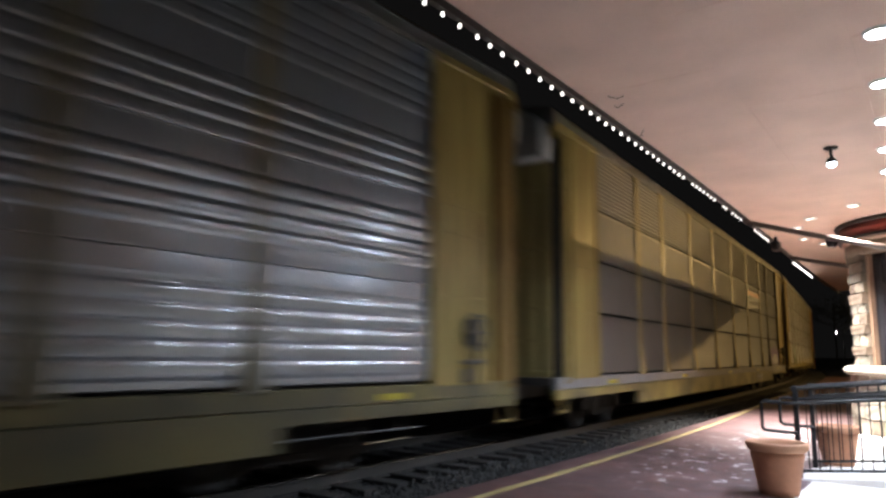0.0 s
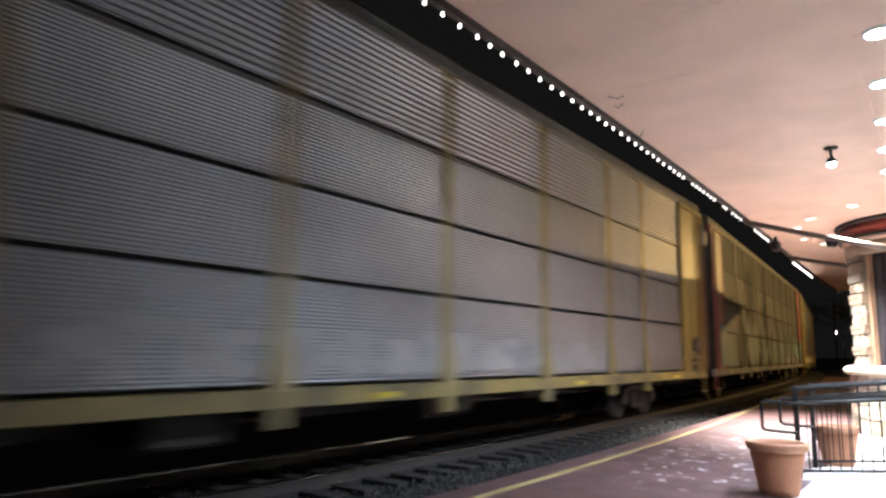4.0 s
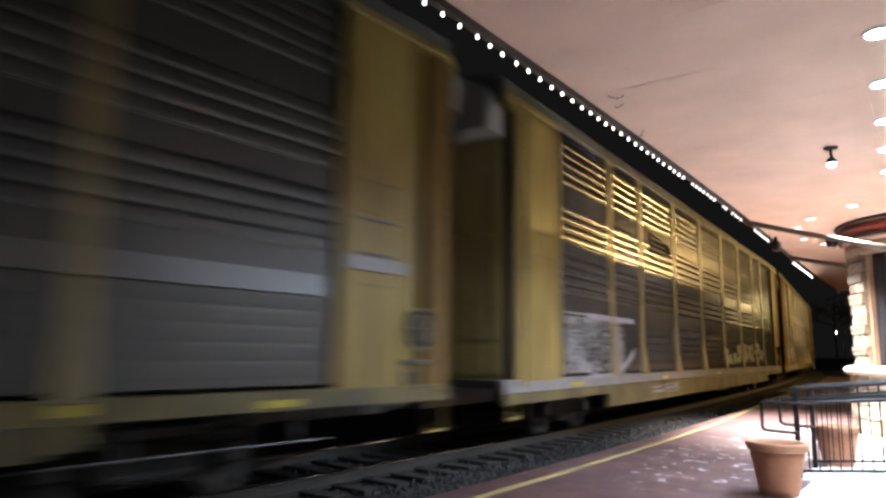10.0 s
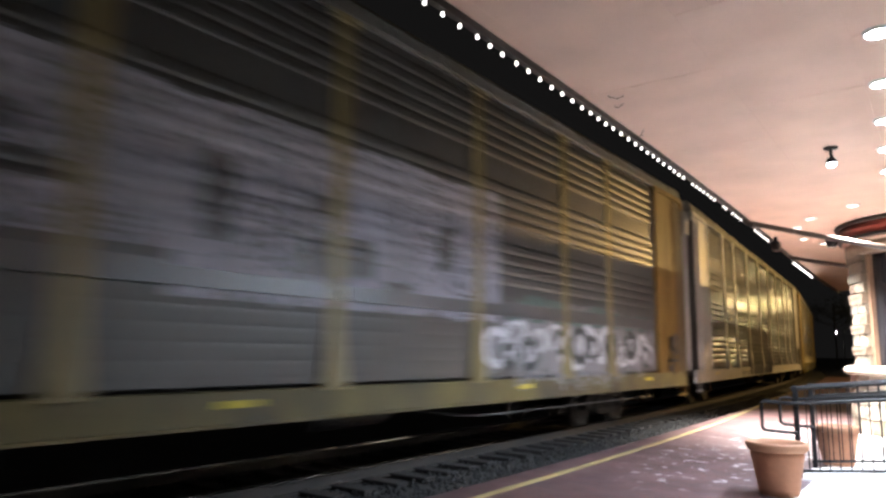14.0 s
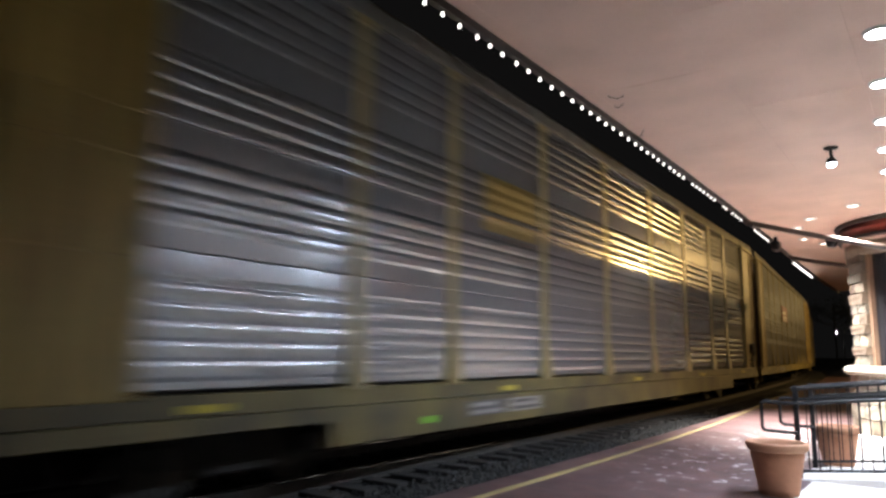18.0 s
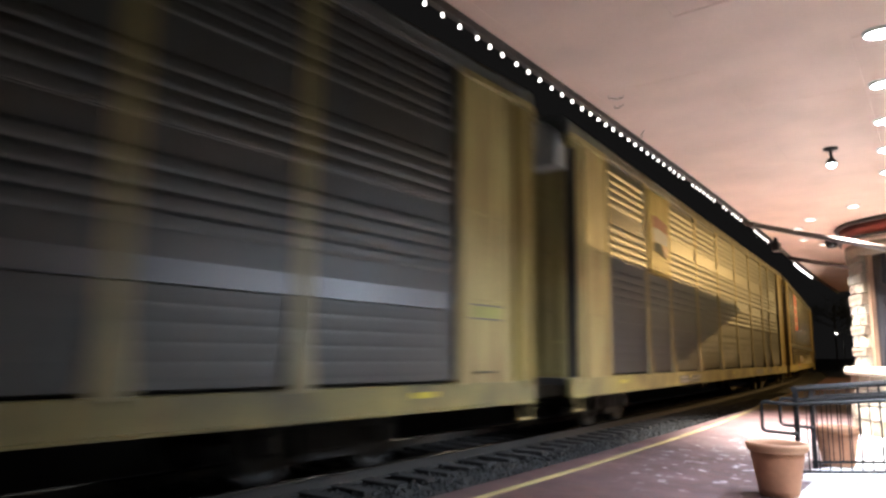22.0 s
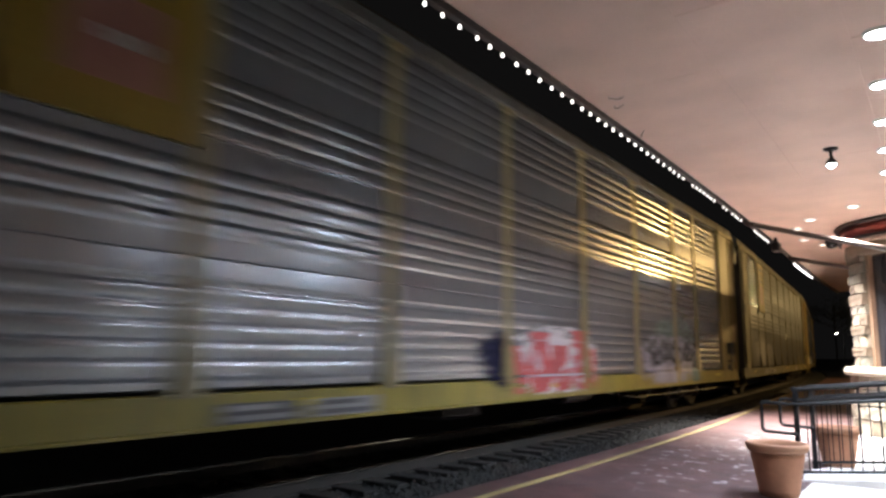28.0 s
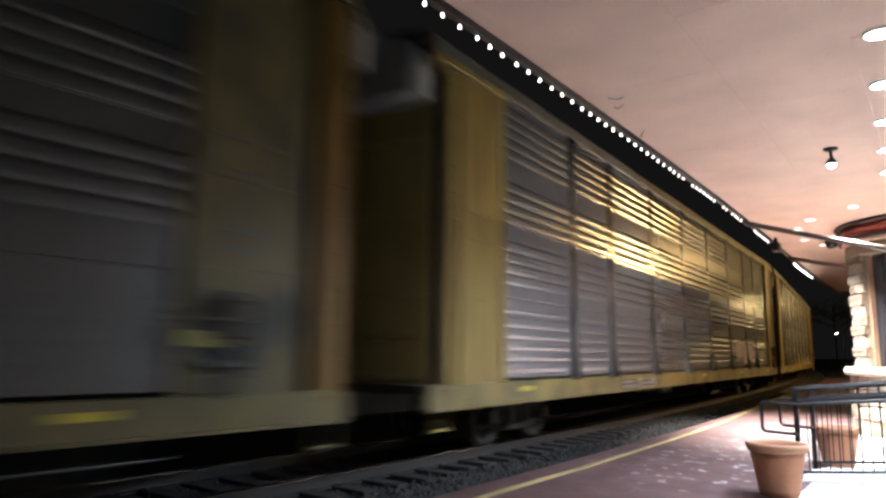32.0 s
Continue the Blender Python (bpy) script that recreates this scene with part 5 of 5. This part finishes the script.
def extra_c(car, st):
    daub(car, st, PLATE_GREY, -7.9, -7.2, 1.5, 2.2, 7, 0.6)
    daub(car, st, SPRAY_PALE, -8.8, -5.0, 1.5, 2.0, 8, 0.7)
    letters(car, st, PLATE_GREY, -3.8, 6.8, 1.15, 1.75, 9, 0.75)
    hatch(car, -12.3, 0.44, 1.14, 2.26, YELLOW_PALE)
    daub(car, st, SPRAY_GREEN, -8.6, -7.25, 1.15, 2.1, 71, 0.2)
    put("paint_patch", mesh_box("paint_patch", 0.07, 0.078, -0.52, 0.52, 2.32, 2.74, WHITE_PAINT), car, -12.32, 1, "pale painted-over patch")


def extra_d(car, st):
    patch("graffiti", car, st, SPRAY_TEAL, lambda u, z: z < 2.45 + 0.9 * noise.noise(Vector((u * 0.45, 3.0, 0))) + 0.5 * (fleck(u, z) - 0.5), -11.5, 11.5, 1.12, 3.2, label="faded teal paint over the lower sheets")
    put("paint_patch", mesh_box("paint_patch", 0.074, 0.09, -0.55, 0.5, 1.12, 2.35, SPRAY_TURQ), car, 12.26, 1, "turquoise painted-over patch")
    put("paint_patch", mesh_box("paint_patch", 0.074, 0.09, -0.5, 0.55, 1.12, 2.45, SPRAY_TEAL), car, -12.26, 1, "faded teal painted-over patch")
    for k, (a, b, c, d) in enumerate(((-7.6, -4.2, 1.15, 2.55), (-3.4, -1.7, 1.15, 2.3), (-1.3, 1.2, 1.15, 2.1), (2.6, 4.2, 1.15, 2.3), (6.0, 7.0, 1.2, 2.4), (8.6, 11.5, 1.12, 2.3))):
        patch("graffiti", car, st, SPRAY_TURQ, blob(a, b, c, d, k, 0.5, 0.7), a - 0.3, b + 0.3, 1.12, d + 0.3, du=0.05, dz=0.014, lift=0.007, label="turquoise spray paint")
    for k, (a, b, c, d) in enumerate(((-9.5, -7.3, 1.0, 2.4), (-9.1, -8.0, 1.9, 3.1), (-6.9, -5.2, 2.5, 4.6), (-4.15, -3.3, 1.1, 2.6), (-2.8, -1.5, 2.0, 3.6), (-0.8, -0.1, 1.2, 2.5), (1.4, 2.5, 1.2, 3.1), (4.4, 5.3, 1.3, 2.7), (5.8, 6.3, 1.3, 3.0), (7.2, 8.2, 1.2, 2.6), (9.8, 10.4, 2.3, 3.1))):
        patch("graffiti", car, st, SPRAY_SOOT, blob(a, b, c, d, 10 + k, 0.45, 0.9), a - 0.3, b + 0.3, max(1.12, c - 0.2), d + 0.3, du=0.05, dz=0.014, lift=0.010, label="dark sooty spray paint")
    patch("graffiti", car, st, SPRAY_DARK, lambda u, z: abs(z - (1.25 + 0.16 * (u - 10.8) ** 2)) < 0.06, 9.3, 12.2, 1.12, 1.7, lift=0.013, label="spray-painted curved line")
    letters(car, st, SPRAY_PALE, 3.0, 11.4, 1.12, 1.5, 14, 0.8, 0.013)


def extra_e(car, st):
    patch("painted_emblem", car, st, EMBLEM_GOLD, lambda u, z: 3.62 < z + 0.04 * (u + 5.4) < 4.12 or (u > -5.4 and 3.42 < z < 4.3), -6.6, -4.45, 3.4, 4.4, label="golden painted emblem")
    patch("painted_emblem", car, st, SIGN_DARK, lambda u, z: (4.14 < z < 4.42 and u < -5.2) or (3.36 < z < 3.6 and u < -5.5), -6.6, -4.9, 3.34, 4.44, lift=0.008, label="dark painted emblem bars")
    hatch(car, -12.2, 0.46, 1.34, 2.36, YELLOW)
    bars(car, ((11.95, 12.6, 2.92, 2.95), (11.95, 12.5, 2.52, 2.56)))
    put("paint_patch", mesh_box("paint_patch", 0.074, 0.09, -0.5, 0.5, 2.35, 2.5, PLATE_GREY), car, 12.26, 1, "pale painted-over patch")
    letters(car, st, SPRAY_PALE, -1.1, 0.9, 1.15, 2.2, 21, 0.9)
    letters(car, st, SPRAY_PALE, 3.4, 4.2, 1.2, 1.75, 22, 0.8)
    letters(car, st, SPRAY_PALE, 5.2, 6.2, 1.2, 1.75, 23, 0.9)
    for sg in (-1, 1):
        put("sill_plate", mesh_box("sill_plate", -0.05, 0.055, -0.9, 0.9, 0.62, 0.862, DIRTY_SILL), car, sg * 7.97, 1, "deep yellow plate under the sill")
    for u in POSTS:
        put("reflector", cached("post_reflector", lambda: box(0.06, 0.066, -0.12, 0.12, 0.93, 1.02), REFLECT_YELLOW), car, u, 1, "yellow reflector tape")


def extra_f(car, st):
    patch("painted_emblem", car, st, EMBLEM_DARK, lambda u, z: 3.86 + 0.08 * (u + 6.4) < z < 4.36 - 0.06 * (u + 6.4), -6.5, -4.6, 3.84, 4.4, dz=0.0175, label="dark painted emblem block")
    for k in range(3):
        patch("painted_emblem", car, st, PLATE_DARK, lambda u, z: True, -6.3, -5.1, 3.97 + 0.13 * k, 4.01 + 0.13 * k, dz=0.0175, lift=0.008, label="thin grey line in the emblem")
    patch("graffiti", car, st, SPRAY_PALE, lambda u, z: fleck(u, z) > 0.25 + 0.5 * noise.noise(Vector((u * 1.1, z * 1.7, 1))), -11.4, -8.4, 1.12, 2.2, lift=0.003, label="pale grey painted-over block")
    block_forms(car, st, SPRAY_SOOT, -10.9, -8.7, 1.35, 2.05, 35, 2, 0.35)
    patch("graffiti", car, st, SPRAY_LILAC, lambda u, z: abs(z - 2.17) < 0.05 or abs(z - (1.02 + 0.14 * (u + 9.6) ** 2)) < 0.07, -10.4, -7.7, 1.02, 2.25, lift=0.008, label="pale spray-painted strokes")
    daub(car, st, SPRAY_SOOT, -4.9, -3.9, 1.5, 2.15, 36, 0.3)
    letters(car, st, PLATE_DARK, 3.5, 8.8, 1.2, 2.0, 33, 0.9)
    letters(car, st, SPRAY_GREEN, 1.6, 4.1, 1.15, 1.7, 34, 0.7)
    plates(car, 0.58, 0.78)


def extra_g(car, st):
    sign(car, 1, 3.15, 5.38, BOARD_YELLOW, ((0.3, 0.78, 0.66, 0.72, SIGN_DARK), (0.3, 0.7, 0.57, 0.61, PLATE_DARK), (0.28, 0.8, 0.46, 0.52, SIGN_DARK)), st, "yellow sign board with dark plain bars")
    gaps = ((-6.05, -5.35, 2.78, 3.38), (-5.07, -4.72, 3.06, 3.26), (-5.04, -4.7, 2.36, 2.74), (-3.72, -3.1, 3.3, 3.42), (-2.66, -2.0, 3.05, 3.34), (-2.3, -1.52, 2.75, 2.95),
            (-0.33, -0.02, 2.5, 3.38), (1.0, 1.58, 2.96, 3.18), (1.32, 2.05, 2.3, 2.75), (0.96, 1.3, 2.28, 2.67), (3.31, 3.61, 2.56, 3.16), (2.32, 2.76, 2.1, 2.3), (-0.86, -0.6, 1.8, 2.35))

    def heavy(u, z):
        low, high = (2.34 if u < -0.8 else 1.92), 3.86 + 0.03 * math.sin(u * 3.0)
        w = 0.05 * noise.noise(Vector((u * 4, z * 4, 3)))
        return low + w < z < high + w and not any(p - w < u < q + w and e - w < z < f + w for p, q, e, f in gaps) and fleck(u, z) > 0.16 + 0.25 * noise.noise(Vector((u * 0.7, z * 1.1, 9)))
    for p, q in ((-6.5, -4.4), (-4.2, -1.55), (-1.35, 1.35), (1.55, 4.2), (4.4, 4.9)):
        patch("graffiti", car, st, SPRAY_LILAC, heavy, p, q, 1.85, 3.95, du=0.05, lift=0.016, label="pale heavy block forms with small gaps")
    for k, (a, b) in enumerate(((-11.4, -10.2), (-8.6, -7.2), (-10.1, -9.2))):
        patch("graffiti", car, st, SPRAY_WHITE if k < 2 else SPRAY_PALE, lambda u, z, q=k: fleck(u, z) > 0.3 + 0.6 * noise.noise(Vector((u * 1.3, z * 1.6, q))), a, b, 1.36, 2.05, label="pale painted-over block")
    letters(car, st, SPRAY_TEAL, -11.5, -6.4, 1.98, 2.3, 41, 0.9, 0.008)
    letters(car, st, SPRAY_PALE, -10.9, -6.9, 1.14, 1.36, 43, 0.6)
    patch("graffiti", car, st, SPRAY_PALE, lambda u, z: noise.noise(Vector((u * 1.4, z * 2.0, 7))) + 0.6 * (fleck(u, z) - 0.5) > -0.25, -11.4, -5.0, 0.79, 1.04, label="pale rubbed paint on the sill")
    patch("graffiti", car, st, SPRAY_PALE, blob(4.3, 11.5, 0.95, 2.25, 48, 0.35, 0.5), 4.2, 11.6, 0.80, 2.35, lift=0.005, label="pale sprayed ground of the graffiti")
    bubbles(car, st, SPRAY_WHITE, 4.7, 11.3, 1.14, 2.05, 42, 15, 0.009)
    bubbles(car, st, SPRAY_SOOT, 4.8, 11.2, 1.14, 2.05, 49, 8, 0.012)
    letters(car, st, SPRAY_TEAL, 5.2, 11.2, 1.95, 2.4, 50, 0.8, 0.012)


def extra_h(car, st):
    patch("graffiti", car, st, SPRAY_BLUE, lambda u, z: u < 1.0 - 0.27 * max(0.0, z - 0.75) ** 2 + 0.3 * noise.noise(Vector((z * 3.0, 5.0, 0))) + 0.15 * fleck(u, z) and z < 2.5 + 0.3 * noise.noise(Vector((u, 2.0, 0))), -5.0, 1.3, 0.76, 2.75, du=0.05, dz=0.0175, lift=0.006, label="dark blue spray-painted field")
    letters(car, st, SPRAY_DARK, -3.9, 0.3, 1.0, 2.2, 52, 0.8, 0.008)
    patch("graffiti", car, "fine", SPRAY_DARK, blob(11.9, 13.3, 1.3, 2.0, 53, 0.9), 11.8, 13.5, 1.2, 2.1, lift=0.09, label="dark spray-painted tangle")
    plates(car)


def extra_i(car, st):
    bars(car, ((11.9, 12.65, 3.86, 3.885), (11.9, 12.7, 3.50, 3.525), (11.95, 12.35, 3.05, 3.10), (12.0, 12.4, 2.9, 2.95)))
    for z0, z1 in ((3.28, 3.5), (3.58, 4.15)):
        patch("painted_stripe", car, st, EMBLEM_GOLD, lambda u, z: True, -6.3, -4.55, z0, z1, label="golden painted emblem bar")
    patch("painted_stripe", car, st, SIGN_DARK, lambda u, z: True, -6.3, -4.55, 3.18, 3.24, label="dark painted underline")
    put("reflector", mesh_box("reflector", 0.05, 0.058, -0.09, 0.09, 0.57, 0.65, REFLECT_GREEN), car, -7.67, 1, "small green reflector")
    plates(car, 0.58, 0.78)


def extra_j(car, st):
    end_labels(car, 11.98, 12.68, 1.95)
    sign(car, 3, 3.30, 4.08, MAROON, ((0.0, 0.70, 0.44, 0.66, SIGN_WHITE), (0.0, 0.9, 0.22, 0.34, SIGN_WHITE), (0.0, 0.85, 0.04, 0.14, SIGN_WHITE), (0.68, 0.94, 0.5, 0.9, SIGN_PINK)), st, "maroon sign board with white bars")
    plates(car)


def extra_k(car, st):
    end_labels(car, 12.02, 12.72, 1.92)
    board = sign(car, 1, 3.35, 5.38, BOARD_YELLOW, (), st, "yellow sign board with a red, white and dark emblem")
    edges = (((0.14, 0.70), (0.35, 0.72), (0.6, 0.70), (0.91, 0.67)), ((0.16, 0.55), (0.35, 0.575), (0.6, 0.565), (0.89, 0.54)), ((0.18, 0.39), (0.36, 0.41), (0.58, 0.40), (0.88, 0.40)))
    for low, high, m in ((edges[1], edges[0], EMBLEM_RED), (edges[2], edges[1], PLATE_GREY), (((0.18, 0.27), (0.38, 0.28), (0.6, 0.25), (0.78, 0.23)), ((0.17, 0.38), (0.36, 0.40), (0.56, 0.39), (0.7, 0.30)), EMBLEM_GREEN),
                         (((0.80, 0.25), (0.88, 0.27)), ((0.62, 0.385), (0.88, 0.39)), SIGN_PINK)):
        waving_mark(board, 1, 3.35, 5.38, low, high, m)
    letters(car, st, SPRAY_PALE, 1.7, 4.1, 1.15, 1.85, 61, 0.8)
    letters(car, st, SPRAY_PALE, -0.9, 1.2, 1.3, 1.8, 62, 0.9)
    letters(car, st, SPRAY_PALE, 7.3, 11.4, 1.15, 1.9, 63, 0.8)
    plates(car)
    stencil(car, 4.7, 6.2, 0.79, 0.99, PLATE_GREY, PLATE_DARK, "grey stencilled plate on the sill")
    stencil(car, 7.9, 8.5, 0.82, 1.0, PLATE_DARK, PLATE_GREY, "dark stencilled plate on the sill")


def extra_m(car, st):
    end_labels(car, 12.0, 12.7, 2.0)
    patch("painted_sign", car, st, SIGN_RED, lambda u, z: True, -6.98, -4.42, 3.12, 5.34, du=0.3, dz=0.016, label="red sign painted over the ribbed sheet")
    for u0, u1, z0, z1 in ((-6.62, -4.5, 4.48, 4.62), (-6.62, -5.0, 4.0, 4.13), (-6.75, -5.0, 3.46, 3.62)):
        patch("sign_mark", car, st, SIGN_WHITE, lambda u, z: True, u0, u1, z0, z1, du=0.3, dz=0.016, lift=0.008, label="white painted bar")
    daub(car, st, PURPLE, -2.9, -1.6, 1.22, 1.5, 65, 0.3)
    daub(car, st, SPRAY_RED, -5.9, -5.0, 1.0, 1.12, 66, 0.4)
    letters(car, st, SPRAY_PALE, -3.9, -1.7, 1.15, 1.6, 64, 0.7)
    plates(car)


def extra_n(car, st):
    sign(car, 1, 3.3, 5.38, BOARD_YELLOW, ((0.32, 0.74, 0.84, 0.9, SIGN_DARK), (0.3, 0.74, 0.72, 0.76, SIGN_DARK), (0.28, 0.76, 0.60, 0.66, SIGN_DARK), (0.3, 0.82, 0.16, 0.54, SIGN_PINK), (0.45, 0.75, 0.32, 0.38, SIGN_WHITE)), st, "yellow sign board with dark bars and a faded pink panel")
    daub(car, st, SPRAY_BLUE, -2.2, -1.0, 0.95, 1.7, 73, 0.6)
    letters(car, st, SPRAY_RED, -1.3, 1.9, 0.8, 1.9, 71, 0.85, edge=SPRAY_WHITE)
    patch("graffiti", car, st, SPRAY_TEAL, blob(5.6, 8.4, 1.6, 2.35, 74, 0.4, 0.8), 5.2, 8.8, 1.3, 2.5, lift=0.003, label="teal spray paint")
    patch("graffiti", car, st, SPRAY_LILAC, blob(4.4, 9.1, 0.75, 1.95, 75, 0.3, 0.5), 4.2, 9.3, 0.80, 2.0, lift=0.006, label="pale sprayed ground of the graffiti")
    bubbles(car, st, SPRAY_SOOT, 4.6, 8.9, 1.12, 1.9, 72, 8, 0.010)
    bubbles(car, st, SPRAY_DARK, 4.8, 8.7, 1.14, 1.8, 76, 6, 0.014)
    patch("graffiti", car, st, SPRAY_TURQ, blob(8.3, 9.2, 0.7, 1.2, 77, 0.3, 0.5), 8.2, 9.4, 0.80, 1.3, lift=0.012, label="pale blue spray paint")
    plates(car)


def extra_o(car, st):
    bars(car, ((11.94, 12.57, 3.43, 3.45), (11.94, 12.52, 3.10, 3.12), (12.0, 12.52, 2.54, 2.56), (12.05, 12.51, 2.37, 2.39)))
    patch("graffiti", car, "fine", SPRAY_SOOT, blob(11.6, 12.7, 1.25, 1.95, 85, 0.4, 0.6), 11.55, 12.75, 1.2, 2.0, lift=0.05, label="dark sooty blot")
    put("data_label", mesh_box("data_label", 0.07, 0.076, 11.72, 12.3, 1.48, 1.62, LABEL_LIME), car, 0, 1, "faded lime data label")
    sign(car, 1, 3.35, 5.38, BOARD_YELLOW, ((0.2, 0.74, 0.84, 0.9, SIGN_DARK), (0.18, 0.74, 0.72, 0.76, SIGN_DARK), (0.16, 0.76, 0.60, 0.66, SIGN_DARK), (0.2, 0.82, 0.16, 0.54, SIGN_PINK)), st, "yellow sign board with dark bars and a faded pink panel")
    patch("graffiti", car, st, SPRAY_LILAC, blob(-10.4, -5.2, 1.05, 2.25, 81, 0.35, 0.7), -10.8, -4.9, 1.12, 2.4, du=0.05, dz=0.014, label="pale sprayed graffiti ground")
    bubbles(car, st, SPRAY_PALE, -7.8, -5.4, 1.14, 2.0, 84, 4, 0.012)
    daub(car, st, PLATE_GREY, -8.2, -5.5, 0.76, 1.03, 82, 0.4)
    plates(car)
    daub(car, st, SPRAY_WHITE, 1.0, 1.75, 2.3, 2.85, 83, 0.4)
    stencil(car, 4.65, 6.05, 0.78, 0.97, PLATE_GREY, PLATE_DARK)


def extra_p(car, st):
    daub(car, st, PURPLE, 4.6, 9.0, 1.3, 2.0, 92, 0.7)
    plates(car)


SPECS = [
    base("autorack car with bright ribbed steel sides and yellow ends", pipe=True, sheet=GALV_NEW, sill="deep", sill_paint=DIRTY_SILL, posts=POST_OLD),
    base("autorack car with finely corrugated sides and yellow frame", style="fine", sheet=GALV_FINE, corners=YELLOW, sill="deep", strip=True, extra=extra_b),
    base("autorack car with finely corrugated sides and tan posts", style="fine", sheet=GALV_PALE, posts=POST_YELLOW, sill="shallow", extra=extra_c),
    base("autorack car with turquoise-tinted sides and red ends", style="fine", sheet=GALV_TURQ, posts=RUST_BROWN, ends=RED_PAINT, corners=DOOR_BROWN, doors=RUST_BROWN, sill="shallow", sill_paint=DULL_WHITE, extra=extra_d),
    base("autorack car with ribbed steel sides and a dark emblem", style="worn", pipe=True, sheet=GALV_GRIM, sill="shallow", sill_paint=DIRTY_SILL, brake=12.95, extra=extra_e),
    base("autorack car with ribbed sides and white outlined graffiti", style="worn", belt=False, sheet=GALV, sill="deep", sill_paint=DIRTY_SILL, strip=True, extra=extra_f),
    base("autorack car with a yellow sign board and white graffiti", style="worn", pipe=True, sheet=GALV_OLD, ends=RUST_YELLOW, corners=DOOR_BROWN, doors=DOOR_BROWN, sill="plain", sill_paint=DIRTY_SILL, extra=extra_g),
    base("autorack car with ribbed steel sides and white frame", sheet=GALV_NEW, posts=WHITE_PAINT, ends=WHITE_PAINT, corners=WHITE_PAINT, doors=WHITE_PAINT, sill="plain", sill_paint=WHITE_PAINT, extra=extra_h),
    base("autorack car with bright ribbed sides and a golden emblem", sheet=GALV_NEW, sill="deep", sill_paint=DIRTY_SILL, extra=extra_i),
    base("autorack car with ribbed sides and a maroon sign", style="worn", sheet=GALV_GRIM, brake=None, sill="plain", ends=YELLOW_PALE, corners=YELLOW, extra=extra_j),
    base("autorack car with ribbed sides and a tricolour emblem board", style="worn", belt=False, brake=None, sheet=GALV_OLD, sill="plain", sill_paint=SILL_PALE, ends=YELLOW_PALE, corners=YELLOW, extra=extra_k),
    base("autorack car with ribbed sides and a red sign board", style="worn", sheet=GALV, sill="plain", sill_paint=SILL_PALE, ends=YELLOW_PALE, corners=YELLOW, extra=extra_m),
    base("autorack car with bright ribbed sides and red graffiti", pipe=True, sheet=GALV_NEW, sill="plain", sill_paint=BRIGHT_YELLOW, extra=extra_n),
    base("autorack car with ribbed sides and a pale graffiti blot", style="worn", pipe=True, fresh=(0,), belt=False, sheet=GALV_OLD, posts=POST_OLD, ends=DIRTY_SILL, sill="plain", sill_paint=DIRTY_SILL, brake=12.15, extra=extra_o),
    base("autorack car with bright ribbed sides and purple graffiti", sheet=GALV_NEW, posts=GALV, sill="plain", extra=extra_p),
    base("autorack car with ribbed steel sides and yellow frame", sheet=GALV, sill="plain"),
    base("autorack car with ribbed steel sides and yellow frame", sheet=GALV_OLD, sill="plain"),
]
CARS = [autorack(sp) for sp in SPECS]

# ---- ties under the rails ----
tie_mesh = bpy.data.meshes.new("tie")
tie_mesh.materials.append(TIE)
bm = box(-1.36, 1.36, -0.115, 0.115, -0.36, -0.145, 0.012)
bm.to_mesh(tie_mesh)
bm.free()
track_ties = tagged(empty("track_ties"), "creosoted timber ties in the ballast", "railway ties", kind="structure")
for k in range(240):
    s = -12 + 0.53 * k
    x, y, a = along(s)
    o = new("tie", tie_mesh)
    o.parent = track_ties
    o.matrix_basis = Matrix.Translation((x + 0.03 * math.sin(k * 5.1), y, 0)) @ Matrix.Rotation(a + 0.012 * math.sin(k * 2.7), 4, "Z")
    if 2.5 < s < 20:
        for l in (-0.85, -0.657, 0.657, 0.85):
            sp = part("spike", cached("spike", lambda: lathe([(0.011, -0.02), (0.011, 0.0), (0.02, 0.0), (0.017, 0.01), (0.008, 0.016), (0, 0.017)], 10), SPIKE, True), None, o, "dull rail spike")
            sp.location = (l + 0.004 * math.sin(k * 7 + l), 0.05 * math.sin(k * 3.3 + 5 * l), -0.135)


def run_of(t):
    return TRAIN_A * t * t + TRAIN_B * t + TRAIN_C


def motions():
    for n, car in enumerate(CARS):
        walk(car, [(t, car_pose(n - 1, t)) for t in range(0, 33)])
    # the wheels roll while their car is within 110 m ahead and 32 m past the platform's middle, and are at rest beyond
    for axle, car in AXLES:
        n = CARS.index(car) - 1
        rolling = [k / FPS for k in range(32 * FPS + 1) if -32 < 24.5 + PITCH * n - run_of(k / FPS) < 110] or [0.0]
        rows = [(t, Matrix.Translation(axle.location) @ Matrix.Rotation(run_of(t) / 0.455, 4, "X")) for t in rolling]
        if rows[0][0] > 0:
            rows.insert(0, (0, rows[0][1]))
        if rows[-1][0] < 32:
            rows.append((32, rows[-1][1]))
        walk(axle, rows)


motions()
